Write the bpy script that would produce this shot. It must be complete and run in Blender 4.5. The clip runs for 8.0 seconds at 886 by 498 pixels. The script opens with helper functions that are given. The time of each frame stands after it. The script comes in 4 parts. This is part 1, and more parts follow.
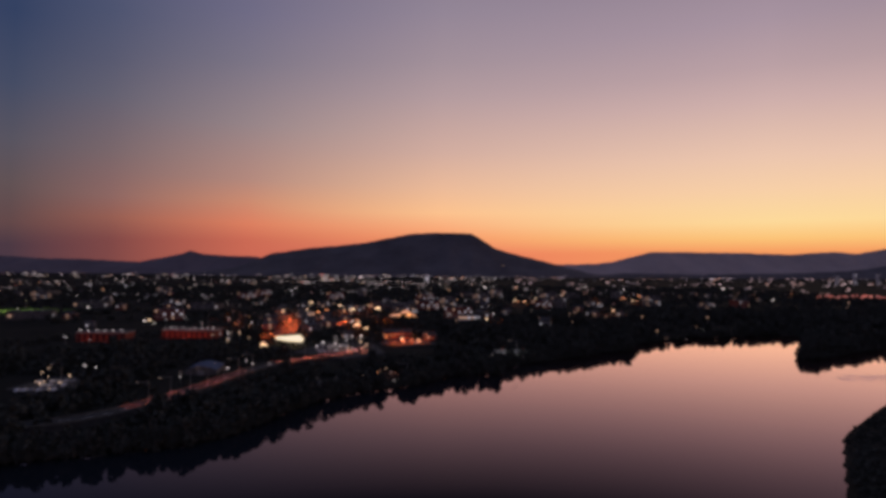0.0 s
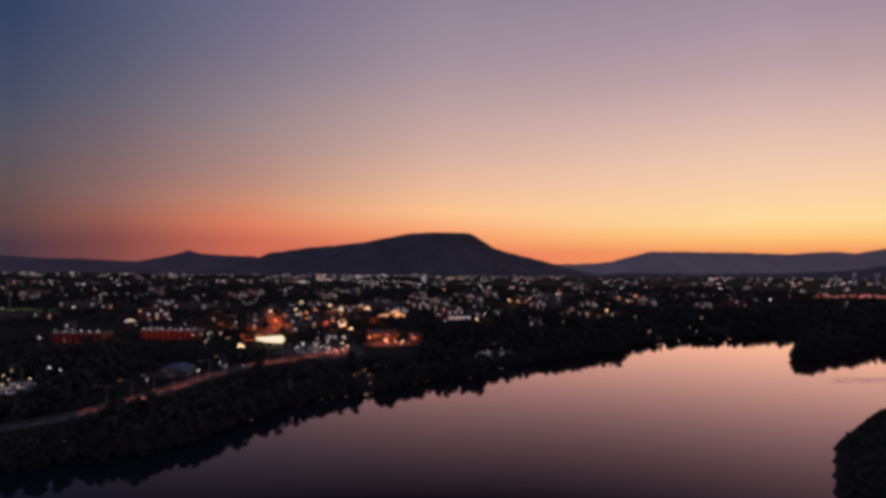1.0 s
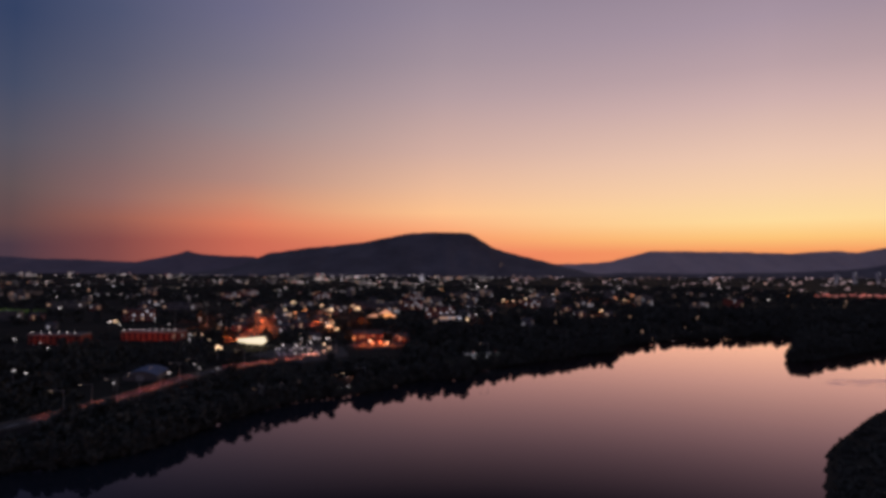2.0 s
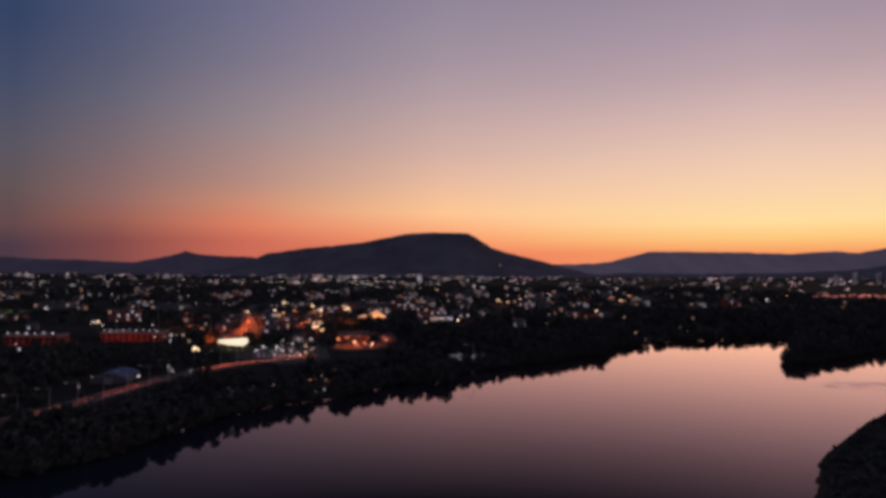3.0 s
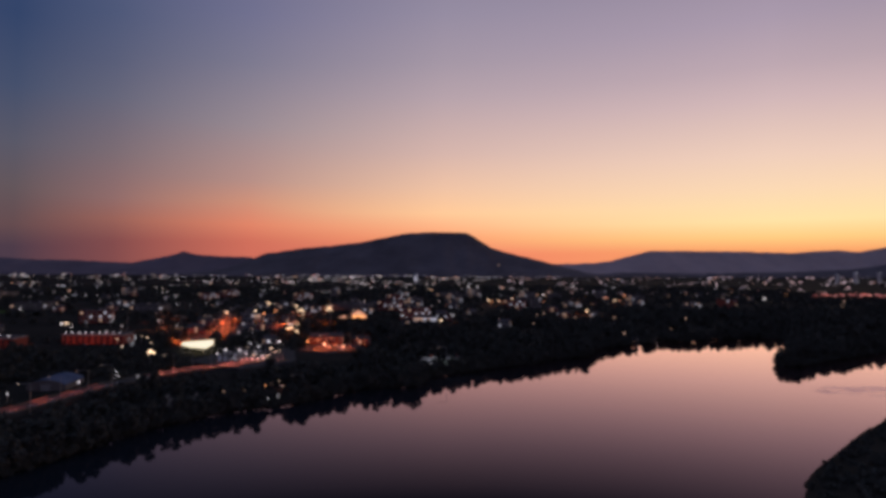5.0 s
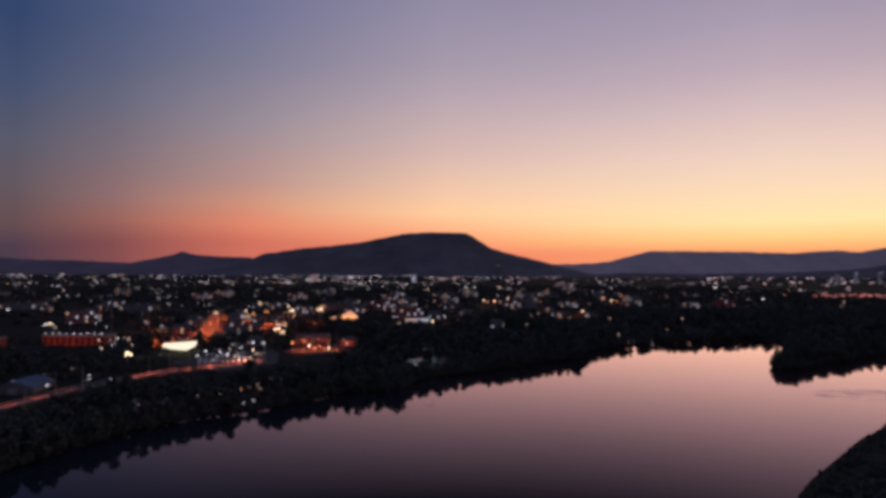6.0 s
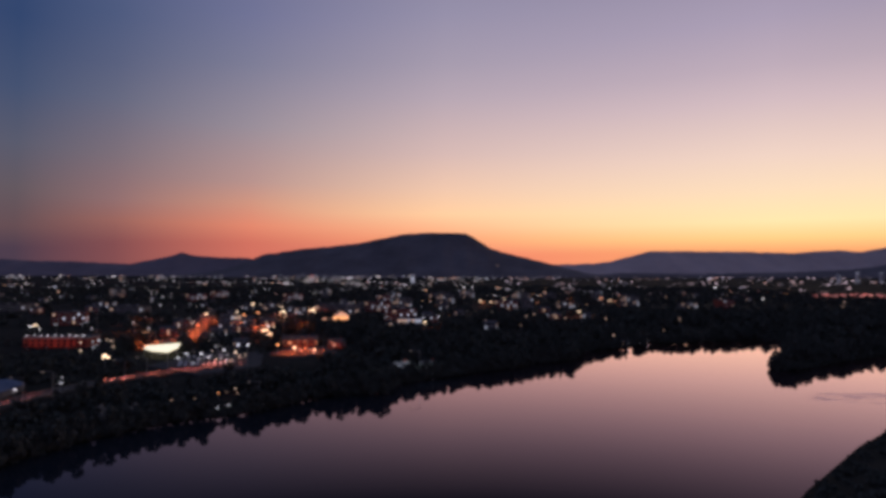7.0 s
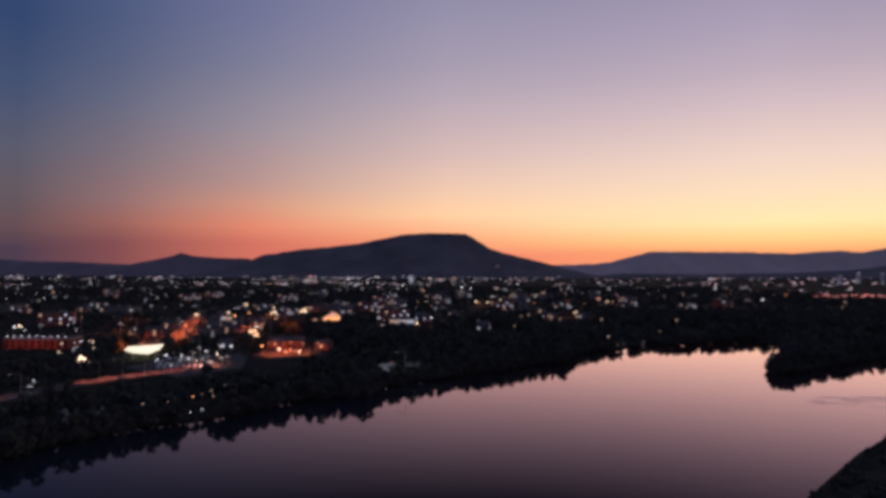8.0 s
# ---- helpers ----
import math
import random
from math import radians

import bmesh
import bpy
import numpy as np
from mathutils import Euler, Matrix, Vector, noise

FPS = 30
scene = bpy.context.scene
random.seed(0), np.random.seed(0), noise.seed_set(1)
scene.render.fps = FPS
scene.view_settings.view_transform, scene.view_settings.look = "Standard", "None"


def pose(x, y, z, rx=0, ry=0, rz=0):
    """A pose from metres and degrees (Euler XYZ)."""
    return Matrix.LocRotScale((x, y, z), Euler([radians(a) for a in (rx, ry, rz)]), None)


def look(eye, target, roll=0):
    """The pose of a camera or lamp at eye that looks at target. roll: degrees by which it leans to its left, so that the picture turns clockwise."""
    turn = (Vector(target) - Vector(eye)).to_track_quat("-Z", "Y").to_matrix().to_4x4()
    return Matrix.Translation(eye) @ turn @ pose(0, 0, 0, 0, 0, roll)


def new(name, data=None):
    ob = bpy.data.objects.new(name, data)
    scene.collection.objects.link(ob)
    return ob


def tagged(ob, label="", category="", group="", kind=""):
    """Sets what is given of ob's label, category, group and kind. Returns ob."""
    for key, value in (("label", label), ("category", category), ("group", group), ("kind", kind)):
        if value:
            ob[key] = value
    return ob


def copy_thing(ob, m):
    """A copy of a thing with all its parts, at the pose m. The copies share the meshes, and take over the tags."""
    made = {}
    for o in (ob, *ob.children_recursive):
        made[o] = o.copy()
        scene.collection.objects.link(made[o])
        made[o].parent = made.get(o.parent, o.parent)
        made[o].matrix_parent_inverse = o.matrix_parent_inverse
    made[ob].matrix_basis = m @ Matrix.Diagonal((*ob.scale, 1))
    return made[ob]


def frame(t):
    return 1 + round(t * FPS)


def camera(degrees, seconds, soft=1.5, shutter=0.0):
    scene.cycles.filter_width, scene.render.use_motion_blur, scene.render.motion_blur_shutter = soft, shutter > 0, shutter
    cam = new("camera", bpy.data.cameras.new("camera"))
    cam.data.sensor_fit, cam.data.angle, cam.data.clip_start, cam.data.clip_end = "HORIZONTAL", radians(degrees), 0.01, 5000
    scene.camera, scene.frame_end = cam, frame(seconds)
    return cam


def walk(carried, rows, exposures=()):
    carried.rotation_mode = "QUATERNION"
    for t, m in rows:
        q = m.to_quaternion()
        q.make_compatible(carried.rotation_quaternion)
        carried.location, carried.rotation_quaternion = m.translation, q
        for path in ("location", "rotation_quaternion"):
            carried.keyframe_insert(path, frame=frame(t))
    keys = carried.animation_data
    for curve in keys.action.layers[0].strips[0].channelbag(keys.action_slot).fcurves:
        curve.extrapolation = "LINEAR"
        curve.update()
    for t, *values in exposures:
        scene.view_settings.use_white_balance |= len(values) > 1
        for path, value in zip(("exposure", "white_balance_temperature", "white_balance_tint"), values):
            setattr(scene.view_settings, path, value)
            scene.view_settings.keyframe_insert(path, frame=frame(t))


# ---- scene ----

PATH = [
    (0, (-6.694, 7.596, 68.497), (-6.688, 9.595, 68.557), 0.4),
    (0.5, (-0.751, 13.886, 68.279), (-0.745, 15.885, 68.339), 0.4),
    (1, (5.078, 20.107, 67.986), (5.084, 22.106, 68.045), 0.4),
    (1.5, (10.805, 26.087, 67.634), (10.809, 28.086, 67.693), 0.3),
    (3, (26.691, 43.994, 66.343), (26.693, 45.993, 66.404), 0.3),
    (3.5, (31.498, 49.757, 66.022), (31.499, 51.756, 66.082), 0.2),
    (4, (36.3, 55.1, 65.764), (36.301, 57.099, 65.825), 0.3),
    (4.5, (40.825, 60.597, 65.420), (40.824, 62.596, 65.481), 0.2),
    (6, (53.435, 76.857, 64.565), (53.432, 78.856, 64.627), 0.2),
    (6.5, (57.553, 82.206, 64.274), (57.549, 84.205, 64.337), 0.1),
    (7, (61.476, 87.294, 63.955), (61.47, 89.293, 64.019), 0.1),
    (7.5, (65.517, 92.394, 63.618), (65.509, 94.393, 63.683), 0.2),
    (8, (69.45, 97.475, 63.149), (69.441, 99.473, 63.215), 0.1),
]
cam = camera(72.8, 8.0, soft=3.8)
walk(cam, [(t, look(eye, target, roll)) for t, eye, target, roll in PATH], [(0, -0.06, 6800, 12), (4, 0.03, 6450, 9.6), (8, 0.17, 5850, 6.2)])


# ---- sky: dusk, the sun just set to the north-east of the view ----
def lin(r, g, b):
    return tuple(((c / 255) / 12.92 if c <= 10 else (((c / 255) + 0.055) / 1.055) ** 2.4) for c in (r, g, b)) + (1,)


GLOW_AZIMUTH = 45.0  # degrees to the right of straight ahead
world = bpy.data.worlds.new("dusk_sky")
scene.world = world
world.use_nodes = True
wn, wl = world.node_tree.nodes, world.node_tree.links
wn.clear()


def wmath(op, a, b=None):
    n = wn.new("ShaderNodeMath")
    n.operation = op
    for i, v in enumerate((a, b)):
        if v is None:
            continue
        if isinstance(v, (int, float)):
            n.inputs[i].default_value = v
        else:
            wl.new(v, n.inputs[i])
    return n.outputs[0]


def ramp_node(nodes, links, source, stops, mode="EASE"):
    n = nodes.new("ShaderNodeValToRGB")
    n.color_ramp.interpolation = mode
    e = n.color_ramp.elements
    while len(e) < len(stops):
        e.new(0.5)
    for item, (p, c) in zip(e, stops):
        item.position, item.color = p, c
    links.new(source, n.inputs[0])
    return n.outputs[0]


coord = wn.new("ShaderNodeTexCoord").outputs["Generated"]
sep = wn.new("ShaderNodeSeparateXYZ")
wl.new(coord, sep.inputs[0])
flat_len = wmath("SQRT", wmath("ADD", wmath("MULTIPLY", sep.outputs[0], sep.outputs[0]), wmath("MULTIPLY", sep.outputs[1], sep.outputs[1])))
toward = wmath("ADD", wmath("MULTIPLY", sep.outputs[0], math.sin(radians(GLOW_AZIMUTH))), wmath("MULTIPLY", sep.outputs[1], math.cos(radians(GLOW_AZIMUTH))))
toward = wmath("DIVIDE", toward, wmath("MAXIMUM", flat_len, 0.001))
# elevation as the tangent over the horizon, 0 to 1
rise = wmath("DIVIDE", wmath("MAXIMUM", sep.outputs[2], 0.0), wmath("MAXIMUM", flat_len, 0.02))
rise = wmath("MINIMUM", rise, 1.0)
# colour by elevation, for compass directions from far off the glow to its middle
SKY = [
    (-0.6, [(0.0, (76, 68, 90)), (0.1, (110, 90, 106)), (0.25, (104, 92, 112)), (0.5, (92, 92, 119)), (1.0, (98, 105, 136))]),
    (0.162, [(0.027, (76, 58, 70)), (0.057, (100, 74, 76)), (0.11, (98, 84, 88)), (0.171, (88, 86, 100)), (0.247, (69, 78, 104)), (0.346, (52, 67, 101)), (0.6, (58, 70, 104)), (1.0, (98, 105, 136))]),
    (0.277, [(0.037, (128, 74, 74)), (0.07, (150, 96, 86)), (0.101, (142, 105, 102)), (0.167, (122, 105, 111)), (0.25, (100, 99, 117)), (0.3, (89, 92, 116)), (0.374, (78, 86, 116)), (0.6, (78, 86, 118)), (1.0, (98, 105, 136))]),
    (0.455, [(0.04, (205, 108, 88)), (0.067, (222, 130, 100)), (0.103, (205, 142, 117)), (0.137, (181, 140, 130)), (0.226, (151, 135, 141)), (0.326, (124, 119, 138)), (0.406, (112, 110, 138)), (0.65, (88, 92, 120)), (1.0, (98, 105, 136))]),
    (0.707, [(0.019, (236, 122, 98)), (0.05, (250, 158, 112)), (0.09, (254, 198, 148)), (0.134, (236, 190, 160)), (0.191, (212, 177, 166)), (0.285, (181, 159, 165)), (0.343, (164, 148, 160)), (0.428, (148, 137, 156)), (0.65, (110, 106, 130)), (1.0, (98, 105, 136))]),
    (0.961, [(0.025, (248, 158, 100)), (0.045, (254, 200, 125)), (0.07, (255, 222, 160)), (0.117, (249, 212, 174)), (0.167, (237, 202, 181)), (0.25, (208, 179, 178)), (0.3, (188, 164, 171)), (0.374, (168, 150, 166)), (0.6, (116, 110, 132)), (1.0, (98, 105, 136))]),
    (0.992, [(0.025, (248, 158, 100)), (0.045, (254, 200, 125)), (0.07, (255, 222, 160)), (0.117, (249, 212, 174)), (0.163, (236, 201, 181)), (0.245, (205, 176, 176)), (0.295, (183, 160, 167)), (0.368, (162, 145, 160)), (0.6, (114, 107, 129)), (1.0, (98, 105, 136))]),
]
cols = [ramp_node(wn, wl, rise, [(p, lin(*c)) for p, c in t], "LINEAR") for _, t in SKY]
at = [a for a, _ in SKY]
colour = cols[0]
for i in range(1, len(SKY)):
    r = wn.new("ShaderNodeMapRange")
    r.inputs["From Min"].default_value, r.inputs["From Max"].default_value = at[i - 1], at[i]
    wl.new(toward, r.inputs["Value"])
    mix = wn.new("ShaderNodeMix")
    mix.data_type = "RGBA"
    wl.new(r.outputs[0], mix.inputs["Factor"])
    wl.new(colour, mix.inputs["A"])
    wl.new(cols[i], mix.inputs["B"])
    colour = mix.outputs["Result"]
back = wn.new("ShaderNodeBackground")
wl.new(colour, back.inputs[0])
wout = wn.new("ShaderNodeOutputWorld")
wl.new(back.outputs[0], wout.inputs[0])


# ---- materials ----
def material(name, dark, light, scale=0.2, rough=0.9, bump=0.0, metallic=0.0, per_object=0.0, per_island=0.0, fine=6.0):
    """Two colours mixed by noise at two scales, with optional relief and variation from piece to piece."""
    m = bpy.data.materials.new(name)
    m.use_nodes = True
    n, l = m.node_tree.nodes, m.node_tree.links
    b = n["Principled BSDF"]
    b.inputs["Roughness"].default_value, b.inputs["Metallic"].default_value = rough, metallic
    b.inputs["Specular IOR Level"].default_value = 0.5 if rough < 0.65 else 0.015
    tc = n.new("ShaderNodeTexCoord")
    big, small = n.new("ShaderNodeTexNoise"), n.new("ShaderNodeTexNoise")
    big.inputs["Scale"].default_value, small.inputs["Scale"].default_value = scale, scale * fine
    big.inputs["Detail"].default_value = small.inputs["Detail"].default_value = 4
    for t in (big, small):
        l.new(tc.outputs["Object"], t.inputs["Vector"])
    add = n.new("ShaderNodeMath")
    add.operation = "MULTIPLY_ADD"
    l.new(small.outputs["Fac"], add.inputs[0])
    add.inputs[1].default_value = 0.5
    l.new(big.outputs["Fac"], add.inputs[2])
    fac = add.outputs[0]
    for amount, node, socket in ((per_object, "ShaderNodeObjectInfo", "Random"), (per_island, "ShaderNodeNewGeometry", "Random Per Island")):
        if amount:
            info = n.new(node)
            vary = n.new("ShaderNodeMath")
            vary.operation = "MULTIPLY_ADD"
            l.new(info.outputs[socket], vary.inputs[0])
            vary.inputs[1].default_value = amount
            l.new(fac, vary.inputs[2])
            fac = vary.outputs[0]
    r = n.new("ShaderNodeMapRange")
    r.inputs["From Min"].default_value, r.inputs["From Max"].default_value = 0.45, 1.05 + per_object + per_island
    l.new(fac, r.inputs["Value"])
    mix = n.new("ShaderNodeMix")
    mix.data_type = "RGBA"
    mix.inputs["A"].default_value, mix.inputs["B"].default_value = (*dark, 1), (*light, 1)
    l.new(r.outputs[0], mix.inputs["Factor"])
    l.new(mix.outputs["Result"], b.inputs["Base Color"])
    if bump:
        bn = n.new("ShaderNodeBump")
        bn.inputs["Strength"].default_value, bn.inputs["Distance"].default_value = 0.6, bump
        l.new(small.outputs["Fac"], bn.inputs["Height"])
        l.new(bn.outputs[0], b.inputs["Normal"])
    return m


def lamp_material(name, colour, strength, sampled=True, vary=False):
    """A glowing surface; with vary, each lamp's strength is drawn at random."""
    m = bpy.data.materials.new(name)
    m.use_nodes = True
    b = m.node_tree.nodes["Principled BSDF"]
    b.inputs["Base Color"].default_value = (0.7, 0.7, 0.7, 1)
    b.inputs["Emission Color"].default_value = (*colour, 1)
    b.inputs["Emission Strength"].default_value = strength
    m.cycles.emission_sampling = "FRONT" if sampled else "NONE"
    if vary:
        n, l = m.node_tree.nodes, m.node_tree.links
        power = n.new("ShaderNodeMath")
        power.operation = "POWER"
        l.new(n.new("ShaderNodeObjectInfo").outputs["Random"], power.inputs[0])
        power.inputs[1].default_value = 1.7
        r = n.new("ShaderNodeMapRange")
        r.inputs["To Min"].default_value, r.inputs["To Max"].default_value = strength * 0.16, strength
        l.new(power.outputs[0], r.inputs["Value"])
        l.new(r.outputs[0], b.inputs["Emission Strength"])
    return m


def glow_material(name, stops, low, high):
    """Lit panes whose colour and strength vary from pane to pane."""
    m = lamp_material(name, (1, 1, 1), 1, False)
    n, l = m.node_tree.nodes, m.node_tree.links
    b = n["Principled BSDF"]
    rnd = n.new("ShaderNodeNewGeometry").outputs["Random Per Island"]
    l.new(ramp_node(n, l, rnd, stops, "CONSTANT"), b.inputs["Emission Color"])
    white = n.new("ShaderNodeTexWhiteNoise")
    white.noise_dimensions = "1D"
    l.new(rnd, white.inputs["W"])
    power = n.new("ShaderNodeMath")
    power.operation = "POWER"
    l.new(white.outputs["Value"], power.inputs[0])
    power.inputs[1].default_value = 4.0
    r = n.new("ShaderNodeMapRange")
    r.inputs["To Min"].default_value, r.inputs["To Max"].default_value = low, high
    l.new(power.outputs[0], r.inputs["Value"])
    l.new(r.outputs[0], b.inputs["Emission Strength"])
    return m


GROUND = material("ground_cover", (0.013, 0.014, 0.012), (0.03, 0.029, 0.025), 0.02, bump=0.3)
LEAF = material("leaf", (0.06, 0.065, 0.058), (0.086, 0.091, 0.08), 0.15, 0.8, per_island=0.3)
LEAF_PALE = material("pale_leaf", (0.2, 0.2, 0.18), (0.36, 0.35, 0.32), 0.2, 0.7, per_island=0.3)
BARK = material("bark", (0.05, 0.04, 0.03), (0.11, 0.09, 0.07), 1.5, bump=0.05)
# wooded hills: base colour lifted a little to stand in for distance haze
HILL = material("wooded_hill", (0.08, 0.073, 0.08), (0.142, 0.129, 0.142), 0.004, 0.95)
# low far hills: distance haze is mixed into the base colour
HAZE_TINTED_HILL = material("haze_tinted_hill", (0.125, 0.104, 0.12), (0.185, 0.155, 0.177), 0.003, 0.95)
# far ridge: palest, most of the haze painted into its colour
FAR_HAZE_TINTED_HILL = material("far_haze_tinted_hill", (0.33, 0.265, 0.262), (0.44, 0.355, 0.35), 0.003, 0.95)
ASPHALT = material("asphalt", (0.04, 0.04, 0.039), (0.085, 0.082, 0.08), 0.15, 0.85, bump=0.01)
CONCRETE = material("concrete", (0.26, 0.25, 0.23), (0.42, 0.4, 0.37), 0.2, 0.8, bump=0.01)
PARAPET = material("weathered_parapet", (0.08, 0.078, 0.074), (0.16, 0.155, 0.145), 0.3, 0.9, bump=0.01)
BRICK = material("red_brick", (0.2, 0.055, 0.04), (0.36, 0.11, 0.08), 0.4, 0.85, bump=0.02)
PLASTER = material("plaster", (0.11, 0.1, 0.095), (0.2, 0.185, 0.175), 0.15, 0.9, per_object=0.3)
TAR = material("tarred_roofing", (0.025, 0.025, 0.026), (0.05, 0.048, 0.048), 0.05, 0.9, per_island=0.3)
ROOFING = material("dark_roofing", (0.05, 0.05, 0.055), (0.12, 0.11, 0.11), 0.3, 0.85, per_object=0.3)
METAL = material("galvanised_steel", (0.3, 0.3, 0.31), (0.45, 0.45, 0.46), 1.0, 0.5, metallic=0.8)
BLUE_METAL = material("pale_blue_sheet", (0.06, 0.085, 0.14), (0.11, 0.14, 0.21), 0.08, 0.7)
WHITE_PAINT = material("white_paint", (0.6, 0.6, 0.6), (0.8, 0.79, 0.77), 0.3, 0.6)
TURF = material("turf", (0.05, 0.09, 0.02), (0.09, 0.14, 0.04), 0.1)
CAR_PAINT = material("car_paint", (0.12, 0.12, 0.13), (0.8, 0.8, 0.8), 0.05, 0.3, per_object=1.5)
GLASS_DARK = material("dark_pane", (0.02, 0.022, 0.028), (0.04, 0.042, 0.05), 0.5, 0.12)
RUBBER = material("rubber", (0.015, 0.015, 0.015), (0.03, 0.03, 0.03), 2.0)
GLOW_WHITE = lamp_material("white_lamp", (1.0, 0.9, 0.93), 2.9, vary=True)
GLOW_WARM = lamp_material("warm_lamp", (1.0, 0.66, 0.42), 3.0, vary=True)
GLOW_ORANGE = lamp_material("sodium_lamp", (1.0, 0.34, 0.1), 3.4, vary=True)
BRIGHT_WHITE = lamp_material("bright_white_lamp", (1.0, 0.88, 0.86), 2.6)
BRIGHT_WARM = lamp_material("bright_warm_lamp", (1.0, 0.66, 0.38), 2.5)
PANE_COOL = lamp_material("lit_pane_cool", (0.92, 0.88, 1.0), 0.5, False)
PANE_WARM = lamp_material("lit_pane_warm", (1.0, 0.55, 0.3), 0.5, False)
# roofs under strong lamps; their own glow replaces the lamp light
CREAM_ROOF_GLOW = lamp_material("cream_roof_glow", (1.0, 0.83, 0.52), 0.95)
AMBER_ROOF_GLOW = lamp_material("amber_roof_glow", (1.0, 0.36, 0.075), 0.62)
TOWN_GLOW = glow_material("town_glow", [(0.0, (1.0, 0.84, 0.84, 1)), (0.45, (0.9, 0.87, 0.97, 1)), (0.68, (1.0, 0.75, 0.55, 1)), (0.86, (1.0, 0.45, 0.2, 1)), (0.95, (1.0, 0.2, 0.12, 1))], 0.03, 2.1)
AMBER_GLOW = glow_material("amber_glow", [(0.0, (1.0, 0.5, 0.2, 1)), (0.4, (1.0, 0.32, 0.1, 1)), (0.65, (1.0, 0.2, 0.07, 1)), (0.85, (1.0, 0.8, 0.65, 1))], 0.1, 4.4)
MAUVE_GLOW = glow_material("mauve_glow", [(0.0, (0.95, 0.66, 0.68, 1)), (0.5, (0.85, 0.72, 0.85, 1)), (0.75, (1.0, 0.5, 0.36, 1))], 0.03, 1.9)
RED_GLOW = glow_material("red_glow", [(0.0, (1.0, 0.2, 0.12, 1)), (0.6, (1.0, 0.32, 0.22, 1))], 0.35, 1.0)

# river water: a gloss whose tint reddens the mirrored sky, growing towards grazing views, over dark depth, with one
# wind-ruffled patch
WATER = bpy.data.materials.new("river_water")
WATER.use_nodes = True
wnodes, wlinks = WATER.node_tree.nodes, WATER.node_tree.links
wnodes.clear()


def wnode(kind, **values):
    n = wnodes.new(kind)
    for key, value in values.items():
        n.inputs[key].default_value = value
    return n


def wcalc(op, a, b):
    n = wnodes.new("ShaderNodeMath")
    n.operation = op
    n.use_clamp = True
    for i, v in enumerate((a, b)):
        if isinstance(v, (int, float)):
            n.inputs[i].default_value = v
        else:
            wlinks.new(v, n.inputs[i])
    return n.outputs[0]


wtc = wnodes.new("ShaderNodeTexCoord")
wmap = wnode("ShaderNodeMapping", Scale=(0.5, 0.16, 1), Rotation=(0, 0, radians(25)))
wlinks.new(wtc.outputs["Object"], wmap.inputs[0])
wave = wnode("ShaderNodeTexNoise", Scale=0.6, Detail=3)
wlinks.new(wmap.outputs[0], wave.inputs["Vector"])
# the ruffled patch off the wooded point
patch = wnode("ShaderNodeMapping", Location=(-272 / 34, -388 / 15, 0), Scale=(1 / 34, 1 / 15, 0))
wlinks.new(wtc.outputs["Object"], patch.inputs[0])
reach = wnodes.new("ShaderNodeVectorMath")
reach.operation = "LENGTH"
wlinks.new(patch.outputs[0], reach.inputs[0])
streak = wnode("ShaderNodeMapping", Scale=(0.05, 0.22, 1), Rotation=(0, 0, radians(-28)))
wlinks.new(wtc.outputs["Object"], streak.inputs[0])
streaks = wnode("ShaderNodeTexNoise", Scale=1.0, Detail=5)
wlinks.new(streak.outputs[0], streaks.inputs["Vector"])
near_patch = wcalc("SUBTRACT", 1.0, reach.outputs["Value"])
torn = wnode("ShaderNodeMapRange", **{"From Min": 0.44, "From Max": 0.56})
wlinks.new(streaks.outputs["Fac"], torn.inputs["Value"])
ruffled = wcalc("MULTIPLY", wcalc("MULTIPLY", near_patch, 4.0), torn.outputs[0])
wbump = wnode("ShaderNodeBump", Strength=0.25, Distance=0.03)
wlinks.new(wave.outputs["Fac"], wbump.inputs["Height"])
fres = wnode("ShaderNodeFresnel", IOR=1.33)
gloss_part = wcalc("MULTIPLY", wcalc("SUBTRACT", fres.outputs[0], 0.116), 2.68)
rough = wnode("ShaderNodeMapRange", **{"To Min": 0.05, "To Max": 0.34})
wlinks.new(ruffled, rough.inputs["Value"])
gloss = wnode("ShaderNodeBsdfGlossy", Color=(1.0, 0.74, 0.785, 1))
wlinks.new(rough.outputs[0], gloss.inputs["Roughness"])
wlinks.new(wbump.outputs[0], gloss.inputs["Normal"])
deep = wnode("ShaderNodeBsdfDiffuse", Color=(0.009, 0.014, 0.02, 1))
wmix = wnodes.new("ShaderNodeMixShader")
wlinks.new(gloss_part, wmix.inputs[0])
wlinks.new(deep.outputs[0], wmix.inputs[1])
wlinks.new(gloss.outputs[0], wmix.inputs[2])
wend = wnodes.new("ShaderNodeOutputMaterial")
wlinks.new(wmix.outputs[0], wend.inputs[0])


# ---- mesh helpers ----
def link(name, me, mat, parent=None, label="", smooth=False):
    if mat and not me.materials:
        for m in mat if isinstance(mat, (list, tuple)) else [mat]:
            me.materials.append(m)
    if smooth:
        me.shade_smooth()
    ob = new(name, me)
    if parent:
        ob.parent = parent
    if label:
        ob["label"] = label
    return ob


def part(name, bm, mat, parent=None, label="", smooth=False):
    me = bpy.data.meshes.new(name)
    bm.to_mesh(me)
    bm.free()
    return link(name, me, mat, parent, label, smooth)


def raw(name, verts, faces, mat, parent=None, label="", smooth=False):
    me = bpy.data.meshes.new(name)
    me.from_pydata([tuple(v) for v in verts], [], [tuple(f) for f in faces])
    me.update()
    return link(name, me, mat, parent, label, smooth)


